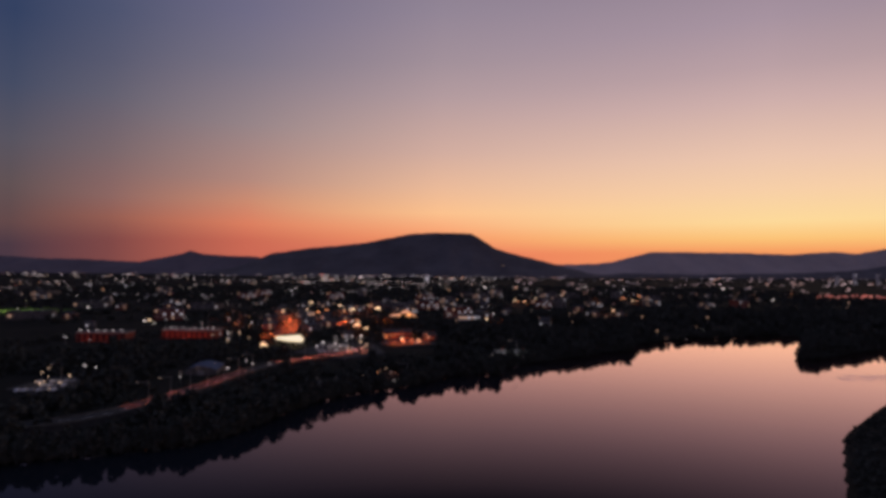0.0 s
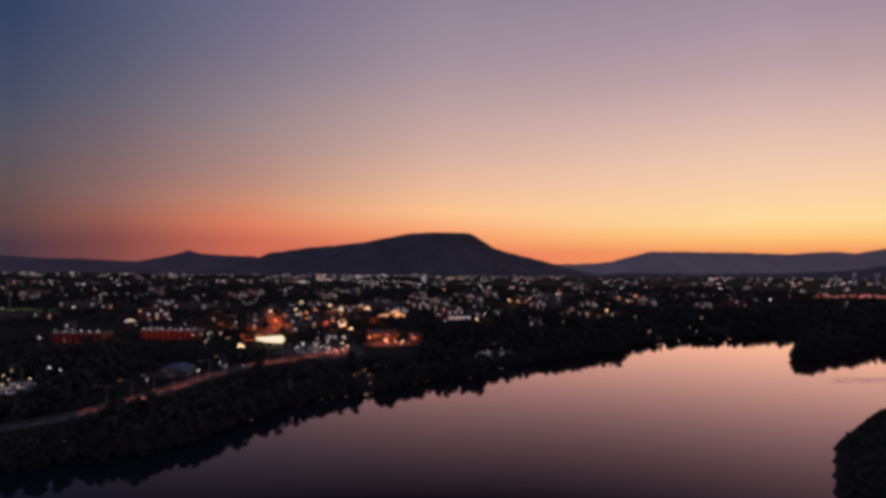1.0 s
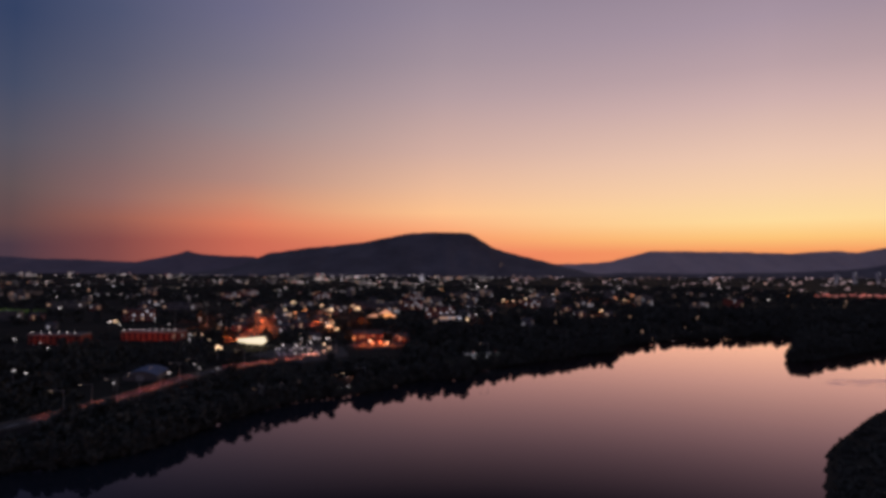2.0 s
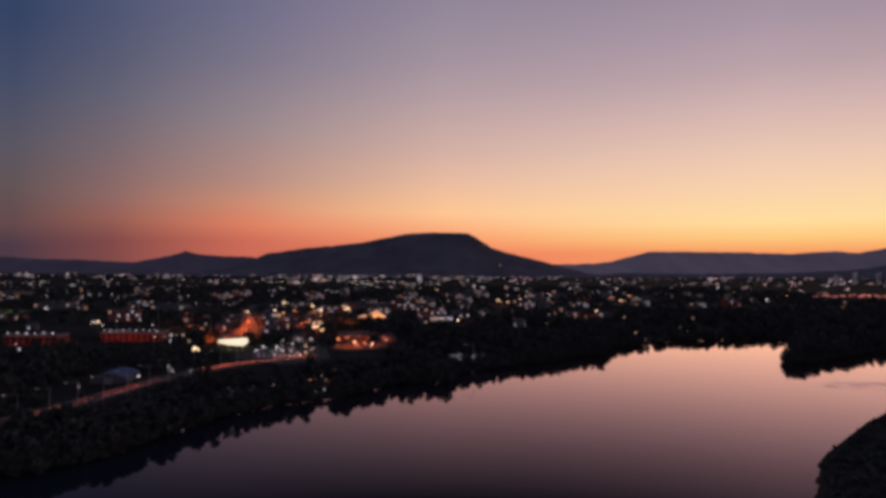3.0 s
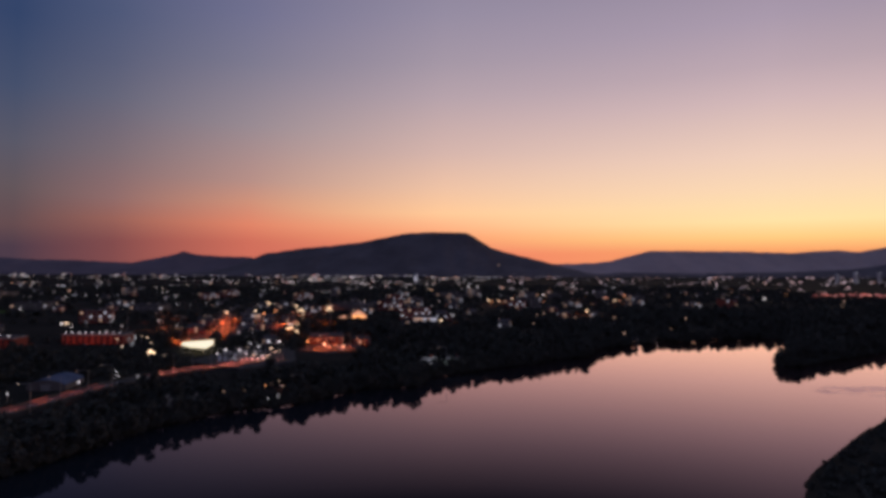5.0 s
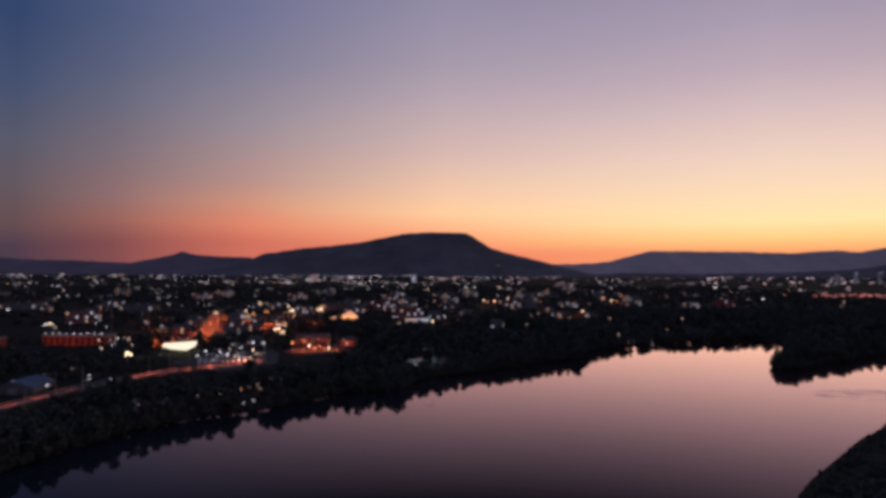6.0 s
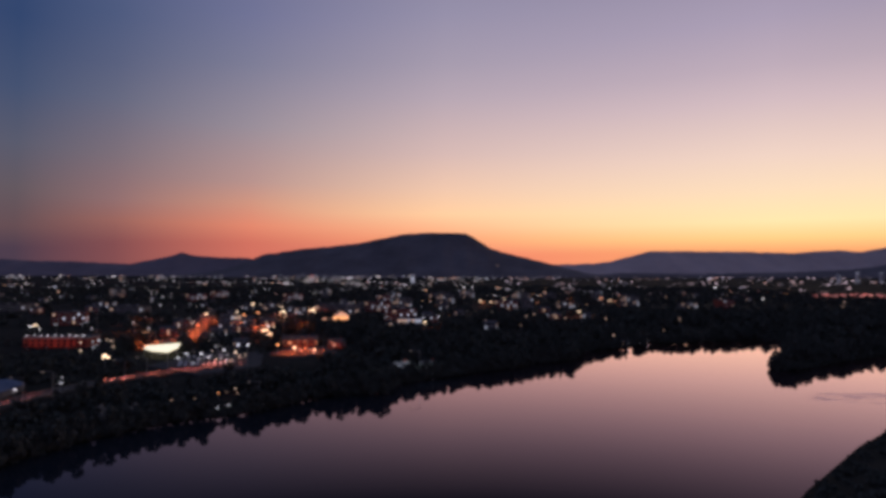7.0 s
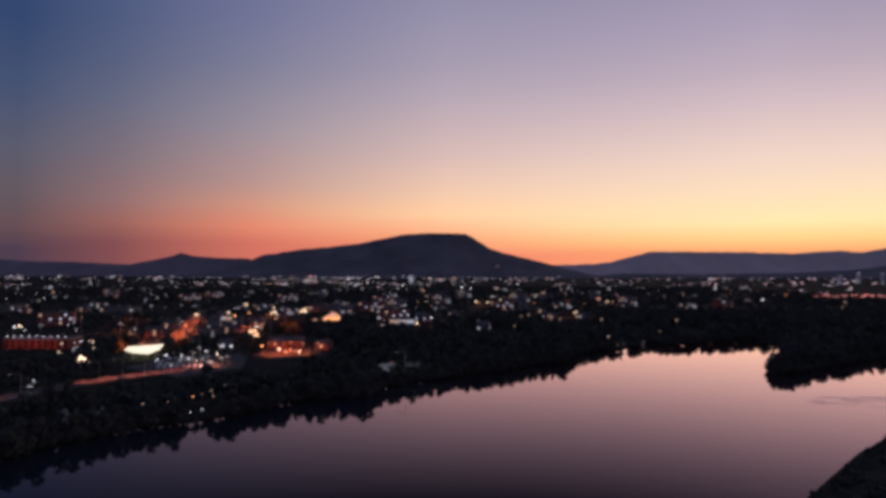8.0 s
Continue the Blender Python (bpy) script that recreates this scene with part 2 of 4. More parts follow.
def box(w, d, h, x=0.0, y=0.0, z=0.0, bevel=0.0, bm=None):
    """A box on z, centred on x and y."""
    own = bmesh.new()
    bmesh.ops.create_cube(own, size=1, matrix=Matrix.Translation((x, y, z + h / 2)) @ Matrix.Diagonal((w, d, h, 1)))
    if bevel:
        bmesh.ops.bevel(own, geom=own.edges[:], offset=bevel, segments=1, affect="EDGES")
    if bm is None:
        return own
    me = bpy.data.meshes.new("scratch")
    own.to_mesh(me)
    own.free()
    bm.from_mesh(me)
    bpy.data.meshes.remove(me)
    return bm


def rod(r1, r2, h, x=0.0, y=0.0, z=0.0, sides=8):
    bm = bmesh.new()
    bmesh.ops.create_cone(bm, cap_ends=True, segments=sides, radius1=r1, radius2=r2, depth=h, matrix=Matrix.Translation((x, y, z + h / 2)))
    return bm


def globe(r, x, y, z, squash=0.85):
    bm = bmesh.new()
    bmesh.ops.create_uvsphere(bm, u_segments=8, v_segments=6, radius=r, matrix=Matrix.Translation((x, y, z)) @ Matrix.Diagonal((1, 1, squash, 1)))
    return bm


def thing(name, label, category, group="", at=None):
    ob = new(name)
    ob.empty_display_size = 0.5
    tagged(ob, label, category, group)
    if at is not None:
        ob.matrix_basis = at
    return ob


# ---- the river and the land ----
def smooth_line(points, steps=6):
    p = np.array(points, float)
    q = np.vstack([2 * p[0] - p[1], p, 2 * p[-1] - p[-2]])
    out = []
    for i in range(1, len(q) - 2):
        for k in range(steps):
            t = k / steps
            out.append(0.5 * (2 * q[i] + (q[i + 1] - q[i - 1]) * t + (2 * q[i - 1] - 5 * q[i] + 4 * q[i + 1] - q[i + 2]) * t * t + (3 * q[i] - q[i - 1] - 3 * q[i + 1] + q[i + 2]) * t ** 3))
    return np.vstack([out, p[-1:]])


TOWN_BANK = [(-1500, -500), (-700, -60), (-400, 100), (-220, 185), (-130, 225), (-104, 237), (-90, 254), (-82, 276), (-76, 297), (-67, 314), (-51, 335), (-33, 346), (-15, 364), (3, 388), (28, 394), (39, 421), (63, 441), (87, 459), (106, 474), (127, 494), (150, 505), (166, 546), (198, 568), (222, 580), (236, 606), (256, 598), (293, 612), (322, 623), (348, 640)]
HEADLAND = [(357, 628), (348, 600), (330, 567), (311, 532), (288, 499), (269, 474), (270, 465), (283, 467), (322, 493), (357, 514), (406, 544), (520, 600), (800, 680), (1700, 800)]
NEAR_BANK = [(1700, 640), (800, 520), (420, 400), (298, 367), (241, 331), (219, 313), (196, 292), (178, 275), (161, 258), (142, 230.5), (112, 184), (88, 146), (57, 92), (-2, 12), (-80, -120), (-300, -400), (-700, -900)]
town_line, head_line, near_line = smooth_line(TOWN_BANK), smooth_line(HEADLAND), smooth_line(NEAR_BANK)
RIVER = np.vstack([town_line, head_line, near_line])


def shore_distance(x, y):
    """Metres from the waterline, positive on land."""
    x, y = np.asarray(x, float), np.asarray(y, float)
    best, inside = np.full(x.shape, 1e9), np.zeros(x.shape, bool)
    a, b = RIVER, np.roll(RIVER, -1, 0)
    if x.size <= 8:
        px, py = x.reshape(-1, 1), y.reshape(-1, 1)
        dx, dy = b[:, 0] - a[:, 0], b[:, 1] - a[:, 1]
        t = np.clip(((px - a[:, 0]) * dx + (py - a[:, 1]) * dy) / (dx * dx + dy * dy + 1e-9), 0, 1)
        best = np.hypot(px - a[:, 0] - t * dx, py - a[:, 1] - t * dy).min(1)
        cross = ((a[:, 1] > py) != (b[:, 1] > py)) & (px < dx * (py - a[:, 1]) / np.where(dy == 0, 1, dy) + a[:, 0])
        return np.where(cross.sum(1) % 2 == 1, -best, best).reshape(x.shape)
    for (ax, ay), (bx, by) in zip(a, b):
        dx, dy = bx - ax, by - ay
        t = np.clip(((x - ax) * dx + (y - ay) * dy) / (dx * dx + dy * dy + 1e-9), 0, 1)
        best = np.minimum(best, np.hypot(x - ax - t * dx, y - ay - t * dy))
        if ay != by:
            inside ^= ((ay > y) != (by > y)) & (x < (bx - ax) * (y - ay) / (by - ay) + ax)
    return np.where(inside, -best, best)


def land_height(x, y, d=None):
    d = shore_distance(x, y) if d is None else d
    t = np.clip((d - 15) / 105, 0, 1)
    land = 0.35 + np.clip(d, 0, 25) * 0.11 + 3.8 * t * t * (3 - 2 * t)
    land = land + np.clip((d - 60) / 200, 0, 1) * 0.7 * (np.sin(x * 0.013 + 1) + np.sin(y * 0.011 + x * 0.005))
    return np.where(d > 0, land, np.maximum(-4, 0.35 + d * 0.7))


def spread(a, b, core_a, core_b, step, growth):
    mid = list(np.arange(core_a, core_b, step))
    up, down, s = [core_b], [core_a - step], step
    while up[-1] < b:
        s *= growth
        up.append(up[-1] + s)
    s = step
    while down[-1] > a:
        s *= growth
        down.append(down[-1] - s)
    return np.array(down[::-1] + mid + up)


gx, gy = spread(-4800, 5200, -320, 520, 5.0, 1.09), spread(-1200, 4900, 60, 720, 5.0, 1.09)
gy = gy[gy < 4960]
X, Y = np.meshgrid(gx, gy)
Z = land_height(X, Y)
nx, ny = len(gx), len(gy)
idx = np.arange(nx * ny).reshape(ny, nx)
quads = np.stack([idx[:-1, :-1], idx[:-1, 1:], idx[1:, 1:], idx[1:, :-1]], -1).reshape(-1, 4)
ground = raw("ground", np.stack([X, Y, Z], -1).reshape(-1, 3).tolist(), quads.tolist(), GROUND, smooth=True)
tagged(ground, "dark river valley floor under town and woods", "ground", kind="structure")
lo, hi = RIVER.min(0) - 50, RIVER.max(0) + 50
water = raw("water", [(lo[0], lo[1], 0), (hi[0], lo[1], 0), (hi[0], hi[1], 0), (lo[0], hi[1], 0)], [(0, 1, 2, 3)], WATER)
tagged(water, "calm river mirroring the pink and orange dusk sky", "river", kind="structure")


def ground_at(x, y):
    return float(land_height(np.array([x]), np.array([y]))[0])


# ---- mountains ----
def ridge(name, label, profile, front, crest, back, mat, rough, seed):
    px, pz = np.array([p[0] for p in profile]), np.array([p[1] for p in profile])
    us = np.linspace(px[0], px[-1], 260)
    top = np.interp(us, px, pz)
    rnd = np.random.RandomState(seed)
    jag = np.convolve(rnd.randn(300), np.ones(3) / 3, "same")[:260] * rough
    vs = np.concatenate([np.linspace(0, 1, 26), [1.35, 1.7, 2.0]])
    verts = []
    for v in vs:
        for k, u in enumerate(us):
            if v <= 1:
                y = front + (crest - front) * v
                z = 4 + (top[k] - 4) * (v ** 1.25) + jag[k] * v
                gully = noise.noise((u * 0.006, v * 2.5, seed)) * 0.14 * v * (1 - v) * 4
                z += gully * top[k] * 0.55
            else:
                y = crest + (back - crest) * (v - 1)
                z = 4 + (top[k] - 4) * (2 - v) * 0.97
            verts.append((u, y + 30 * noise.noise((u * 0.01, v * 3, seed + 5)) * (v < 1), z))
    n = len(us)
    faces = [(j * n + i, j * n + i + 1, (j + 1) * n + i + 1, (j + 1) * n + i) for j in range(len(vs) - 1) for i in range(n - 1)]
    ob = raw(name, verts, faces, mat, smooth=True)
    return tagged(ob, label, "mountain")


ridge("mountain", "flat-topped wooded mountain dark against the sunset", [(-1874, 12), (-1604, 40), (-1474, 75), (-1357, 120), (-1275, 157), (-986, 200), (-774, 222), (-573, 243), (-367, 285), (-274, 304), (-202, 315), (-37, 322), (126, 320), (212, 317), (274, 288), (326, 250), (377, 218), (456, 190), (543, 165), (749, 116), (956, 63), (1121, 22), (1326, 8)], 3750, 4450, 4740, HILL, 2.2, 3)
ridge("mountain", "low hills with haze put into their colour, one rounded knoll far off", [(-4284, 140), (-3405, 132), (-3140, 116), (-2831, 113), (-2390, 93), (-2280, 116), (-2126, 142), (-2039, 164), (-1986, 183), (-1929, 170), (-1862, 156), (-1684, 146), (-1464, 141), (-1287, 90), (-884, 30)], 4300, 4750, 4900, HAZE_TINTED_HILL, 1.6, 8)
ridge("mountain", "long level ridge on the horizon, mauve with painted-in haze", [(300, 40), (555, 75), (778, 104), (956, 94), (1224, 104), (1358, 118), (1492, 155), (1670, 200), (1894, 201), (2340, 198), (2786, 187), (2965, 201), (3143, 211), (3322, 198), (3537, 235), (4300, 260)], 4350, 4800, 4930, FAR_HAZE_TINTED_HILL, 1.6, 14)
ridge("mountain", "dark low foothill in front of the mauve ridge", [(900, 8), (1300, 34), (1800, 26), (2400, 40), (2900, 60), (3300, 120), (3700, 185), (4300, 220)], 3900, 4250, 4340, HILL, 2.0, 21)

# ---- the riverside road ----
ROAD_LINE = smooth_line([(-470, 330), (-330, 286), (-240, 252), (-184, 238), (-152, 254), (-138, 284), (-129, 320), (-122, 362), (-110, 394), (-92, 418), (-74, 436), (-57, 450)], 8)


def ribbon(line, width, z, thick, lift=0.0, side=0.0):
    """A strip along a line: its verts and faces, closed below."""
    d = np.gradient(line, axis=0)
    d /= np.linalg.norm(d, axis=1)[:, None]
    nrm = np.stack([-d[:, 1], d[:, 0]], -1)
    verts, faces = [], []
    for p, n in zip(line, nrm):
        c = p + n * side
        for s, h in ((-1, z), (1, z), (1, z - thick), (-1, z - thick)):
            verts.append((*(c + n * s * width / 2), h + lift))
    for i in range(len(line) - 1):
        a, b = 4 * i, 4 * i + 4
        faces += [(a, b, b + 1, a + 1), (a + 1, b + 1, b + 2, a + 2), (a + 2, b + 2, b + 3, a + 3), (a + 3, b + 3, b, a)]
    return verts, faces


road = raw("road", *ribbon(ROAD_LINE, 10.0, 6.2, 5.5), ASPHALT)
tagged(road, "raised asphalt riverside highway lit reddish by its lamps", "road", kind="structure")
for side in (-4.8, 4.8):
    rail = raw("kerb", *ribbon(ROAD_LINE, 0.35, 6.95, 0.75, side=side), PARAPET)
    tagged(rail, "low concrete parapet along the highway", "kerb", kind="structure")
lane_v, lane_f = [], []
for k in range(len(ROAD_LINE) - 1):
    if k % 2 == 0:
        v, f = ribbon(ROAD_LINE[k:k + 2], 0.25, 6.215, 0.01)
        lane_f += [tuple(i + len(lane_v) for i in q) for q in f]
        lane_v += v
tagged(raw("lane_marking", lane_v, lane_f, WHITE_PAINT), "white dashed centre line on the road", "road marking", kind="structure")
STREET_LINE = smooth_line([(-150, 528), (-140, 556), (-150, 600), (-165, 641), (-185, 700), (-205, 757), (-222, 817), (-250, 950)], 6)
tagged(raw("road", *ribbon(STREET_LINE, 14.0, 9.1, 2.8), ASPHALT), "town street glowing orange under sodium lamps", "road", kind="structure")
CROSS_LINE = smooth_line([(-205, 730), (-161, 701), (-128, 671), (-95, 640)], 6)
tagged(raw("road", *ribbon(CROSS_LINE, 13.0, 9.0, 2.8), ASPHALT), "side street lit orange among low houses", "road", kind="structure")


def slab(name, label, category, pts, z, thick, mat):
    n = len(pts)
    z = max(float(ground_at(x, y)) for x, y in pts) + 0.15
    v = [(x, y, z) for x, y in pts] + [(x, y, z - thick) for x, y in pts]
    f = [tuple(range(n))] + [tuple(range(2 * n - 1, n - 1, -1))] + [(i, i + n, (i + 1) % n + n, (i + 1) % n) for i in range(n)]
    return tagged(raw(name, v, f, mat), label, category, kind="structure")


lot_a = slab("pavement", "asphalt car park washed in orange lamp light", "car park", [(-56, 486), (-34, 472), (-8, 492), (-26, 530), (-52, 520)], 8.0, 3, ASPHALT)
lot_b = slab("pavement", "asphalt car park with rows of parked cars", "car park", [(-112, 438), (-70, 410), (-46, 440), (-62, 500), (-100, 495)], 7.9, 3, ASPHALT)
lot_c = slab("pavement", "asphalt parking lot beside the highway", "car park", [(-221, 306), (-201, 295), (-184, 314), (-197, 342), (-218, 338)], 7.9, 3, ASPHALT)
# extra slab, laid to give the orange lights a surface to fall on
slab("pavement", "asphalt slab added between the town houses to catch orange lamp light", "yard", [(-160, 525), (-130, 545), (-128, 600), (-100, 640), (-98, 674), (-140, 668), (-166, 620)], 8, 3, ASPHALT)
slab("playing_field", "floodlit green sports field", "sports field", [(-600, 745), (-505, 742), (-500, 830), (-600, 830)], 8.6, 3, TURF)

CAR_PARKS = {-34: lot_a.data.vertices[0].co.z, -86: lot_b.data.vertices[0].co.z, -204: lot_c.data.vertices[0].co.z}

# ---- spot lights added for the lit ground and the town's glow ----
FLOODS = []


def flood(x, y, z, watts, colour, size=0.6, cone=150):
    d = bpy.data.lights.new("added_spot_light", "SPOT")
    d.energy, d.color, d.shadow_soft_size, d.spot_size, d.spot_blend = watts, colour, size, radians(cone), 0.6
    ob = new("added_spot_light", d)
    ob.location = (x, y, z)
    FLOODS.append((x, y, z))


RED, SODIUM, COOL = (1.0, 0.2, 0.12), (1.0, 0.15, 0.03), (0.9, 0.92, 1.0)
for k, p in enumerate(ROAD_LINE[26:-2:3]):
    if 268 < p[1] < 372 or p[1] > 396:
        flood(p[0], p[1], 16.0, 14000 if p[1] > 396 else (5200, 2800, 6500)[k % 3], RED, cone=80)
for k, p in enumerate(STREET_LINE[:34:4]):
    flood(p[0] + (-5, 6, 1)[k % 3], p[1], 18.0, ((80000, 36000, 60000) if p[1] < 670 else (26000, 14000, 20000))[k % 3], SODIUM, cone=115)
for p in CROSS_LINE[3::6]:
    flood(p[0], p[1], 17.0, 60000, SODIUM, cone=115)
flood(-42, 492, 16, 30000, (1.0, 0.14, 0.03), cone=120)
flood(-26, 496, 16, 20000, (1.0, 0.14, 0.03), cone=120)
flood(-84, 462, 19, 3400, (1.0, 0.84, 0.72), cone=130)
flood(-72, 446, 17, 1800, (1.0, 0.84, 0.72), cone=120)
# high fill lights, added to warm the dark town ground
flood(-150, 560, 24, 20000, SODIUM, cone=140)
flood(-240, 600, 26, 12000, (1.0, 0.25, 0.12), cone=160)
flood(-60, 600, 24, 26000, SODIUM, cone=140)
flood(-110, 860, 26, 60000, SODIUM, cone=140)
flood(330, 1045, 26, 26000, SODIUM, cone=160)
flood(130, 1008, 24, 22000, SODIUM, cone=160)
flood(222, 812, 20, 14000, SODIUM, cone=150)
flood(-206, 318, 17, 900, (1.0, 0.7, 0.45))
# cool light added to brighten the white cottages
flood(42, 434, 16, 7000, COOL)
flood(-32, 376, 9, 1300, (1.0, 0.3, 0.22))
flood(-175, 690, 15, 26000, (1.0, 0.12, 0.04), cone=125)
flood(-118, 640, 15, 30000, (1.0, 0.12, 0.04), cone=125)
flood(-152, 760, 18, 34000, SODIUM, cone=120)
flood(-90, 600, 15, 24000, SODIUM, cone=140)
# further fill lights, added for an orange glow across the middle of town
for x, y, watts in ((-214, 612, 16000), (-186, 585, 12000), (-96, 700, 30000), (-70, 560, 12000), (-128, 800, 40000), (-250, 700, 18000), (60, 660, 14000), (285, 1120, 40000)):
    flood(x, y, 22, watts, (1.0, 0.17, 0.05), cone=135)
flood(-550, 790, 30, 60000, (0.95, 1.0, 0.6))


# a made-up mast with an arm is added for each of these lights
def mast_proto(height):
    root = thing("lamp_mast", "added galvanised mast with a hooded lamp on an arm", "street lamp", "lamp masts")
    part("base", rod(0.35, 0.28, 0.8, 5.2), METAL, root)
    part("pole", rod(0.16, 0.09, height - 0.8, 5.2, 0, 0.8), METAL, root)
    part("arm", box(5.4, 0.12, 0.12, 2.6, 0, height - 0.12), METAL, root)
    part("hood", box(1.3, 0.5, 0.22, 0, 0, height - 0.34, 0.05), METAL, root)
    part("lens", box(0.9, 0.3, 0.05, 0, 0, height - 0.4), GLOW_WARM, root, "glowing lamp lens")
    return root


MASTS = {}
for x, y, z in FLOODS:
    need = z + 0.75 - ground_at(x + 5.2, y)
    height = next(h for h in (7, 10, 13, 17, 21, 26) if h >= need)
    m = pose(x, y, z + 0.75 - height)
    if height in MASTS:
        copy_thing(MASTS[height], m)
    else:
        MASTS[height] = mast_proto(height)
        MASTS[height].matrix_basis = m


# ---- street lamps ----
def lamp_post(label, glow, radius, height, group, twin=False):
    root = thing("street_lamp", label, "street lamp", group)
    part("base", rod(0.28, 0.2, 0.5), METAL, root)
    part("pole", rod(0.13, 0.08, height - radius - 0.4, z=0.4), METAL, root)
    part("collar", rod(0.16, 0.22, 0.25, z=height - radius * 0.85 - 0.2), METAL, root)
    part("globe", globe(radius, 0, 0, height), glow, root, "glowing glass globe", True)
    if twin:
        part("arm", box(radius * 3.4, 0.1, 0.1, radius * 1.2, 0, height - radius * 1.5), METAL, root)
        part("globe", globe(radius * 0.75, radius * 2.6, 0, height - radius * 0.8), glow, root, "glowing glass globe", True)
        part("globe", globe(radius * 0.5, -radius * 0.5 - 0.9, 0, height - radius * 1.5), glow, root, "small glowing glass globe", True)
    return root


LAMP_KINDS = {
    "w": lamp_post("steel lamp post with a bright white globe, lit", GLOW_WHITE, 0.42, 6.0, "white street lamps", True),
    "y": lamp_post("steel lamp post with a warm cream globe, lit", GLOW_WARM, 0.42, 6.0, "warm street lamps", True),
    "o": lamp_post("steel lamp post with an orange sodium globe, lit", GLOW_ORANGE, 0.6, 6.0, "sodium street lamps"),
    "W": lamp_post("tall mast with a large white floodlight, lit", BRIGHT_WHITE, 0.85, 7.5, "white floodlight masts", True),
    "Y": lamp_post("tall mast with a large warm floodlight, lit", BRIGHT_WARM, 0.95, 7.5, "warm floodlight masts", True),
    "O": lamp_post("tall mast with a large orange floodlight, lit", GLOW_ORANGE, 1.0, 7.5, "orange floodlight masts", True),
    "s": lamp_post("short garden lamp post with a small dim globe", PANE_WARM, 0.5, 4.0, "garden lamps"),
}
used_kinds = set()
lamp_sizes = random.Random(17)
LAMPS_AT = []


def lamps(kind, places, scale=1.0):
    for x, y in places:
        LAMPS_AT.append((x, y))
        size = scale * lamp_sizes.uniform(0.62, 1.12)
        turn = lamp_sizes.uniform(0, 360)
        m = pose(x, y, ground_at(x, y) - 0.05, 0, 0, turn) @ Matrix.Scale(size, 4)
        if kind not in used_kinds:
            used_kinds.add(kind)
            LAMP_KINDS[kind].matrix_basis = m
        else:
            ob = copy_thing(LAMP_KINDS[kind], pose(x, y, ground_at(x, y) - 0.05, 0, 0, turn))
            ob.scale = (size,) * 3


lamps("s", [(-78, 338), (-70, 330)], 0.6)
lamps("w", [(-129, 355), (-120, 372), (-129, 388), (-110, 373), (-145, 330)], 0.75)
lamps("Y", [(-130, 427), (-306, 627)], 1.0)
lamps("W", [(-300, 625), (-312, 629), (-98, 633)], 0.65)
lamps("w", [(-291, 633), (-278, 651), (-244, 608), (-240, 575), (-205, 545), (-197, 530), (-188, 522), (-183, 510), (-178, 498)])
lamps("y", [(-200, 520), (-190, 536), (-176, 516), (-170, 470), (-160, 490)])
lamps("w", [(-353, 896), (-337, 896), (-321, 897), (-304, 898), (-285, 905), (-237, 664), (-195, 609), (-186, 648)], 1.15)
lamps("W", [(-676, 1117), (-638, 1140), (-628, 1140), (-700, 900), (-470, 800)], 0.65)
lamps("Y", [(-201, 751), (-179, 786), (-201, 914), (-154, 880), (-152, 878), (-111, 881)], 1.0)
lamps("O", [(-152, 778), (-156, 740), (-86, 583), (-94, 632), (-165, 640)], 0.8)
lamps("Y", [(-88, 585), (-92, 630), (-86, 588)], 0.85)
lamps("Y", [(-37, 483), (-24, 484), (-74, 556)], 0.85)
lamps("Y", [(-114, 744), (-83, 747)], 1.55)
lamps("o", [(-19, 515), (-50, 490), (-48, 512), (-39, 521), (-44, 500), (-30, 484)])
lamps("w", [(-95, 441), (-92, 446), (-78, 422), (-83, 446), (-79, 446), (-90, 488), (-79, 471), (-78, 494), (-70, 490)])
lamps("y", [(-62, 437), (-61, 449), (-62, 461), (-66, 455), (-72, 440), (-86, 470)])
lamps("Y", [(43, 654)], 0.9)
lamps("w", [(5, 712), (55, 706), (2, 700), (-2, 735)])
lamps("s", [(34, 430), (35, 446), (39, 450), (42, 436), (58, 446), (30, 438)], 1.3)
lamps("w", [(-37, 374), (-17, 378)], 0.42)
lamps("y", [(-40, 380), (-24, 374), (-8, 388), (8, 398)], 0.4)
lamps("s", [(-36, 372), (-30, 366), (-18, 375), (-10, 384), (-43, 377), (13, 402), (-52, 362), (-4, 396), (-60, 356), (20, 408)], 0.62)
lamps("s", [(-131, 240), (-121, 244), (-116, 247), (-141, 233)], 0.55)
lamps("w", [(-37, 350), (-33, 352)], 0.5)
lamps("o", [(-34, 372), (-26, 378), (-44, 369)], 0.42)
lamps("y", [(-220, 332), (-222, 341), (-208, 309), (-204, 309), (-194, 298), (-193, 305), (-196, 317), (-195, 323), (-212, 325), (-200, 300)], 0.8)
lamps("w", [(-205, 345), (-200, 347), (-300, 480), (-280, 478), (-262, 476), (-250, 440)], 0.9)
lamps("Y", [(115, 997), (132, 1013), (155, 1030), (222, 809), (321, 1038), (160, 1030)], 1.1)
lamps("W", [(210, 1306), (242, 1255), (391, 1667), (474, 1587), (109, 1603), (132, 1605), (577, 1064), (748, 1619)], 1.25)
lamps("O", [(120, 997), (384, 1193), (330, 1040), (320, 1085), (400, 1200), (380, 1180)], 1.1)
lamps("s", [(201, 586), (132, 645), (186, 710), (160, 755), (178, 732), (225, 700), (150, 740), (205, 720), (100, 660), (262, 640)], 1.6)
lamps("w", [(216, 566), (231, 590), (262, 625), (268, 612), (222, 584)], 0.55)
lamps("s", [(592, 893), (420, 800), (350, 760), (300, 700), (507, 1061), (450, 900), (640, 960), (380, 880)], 2.0)


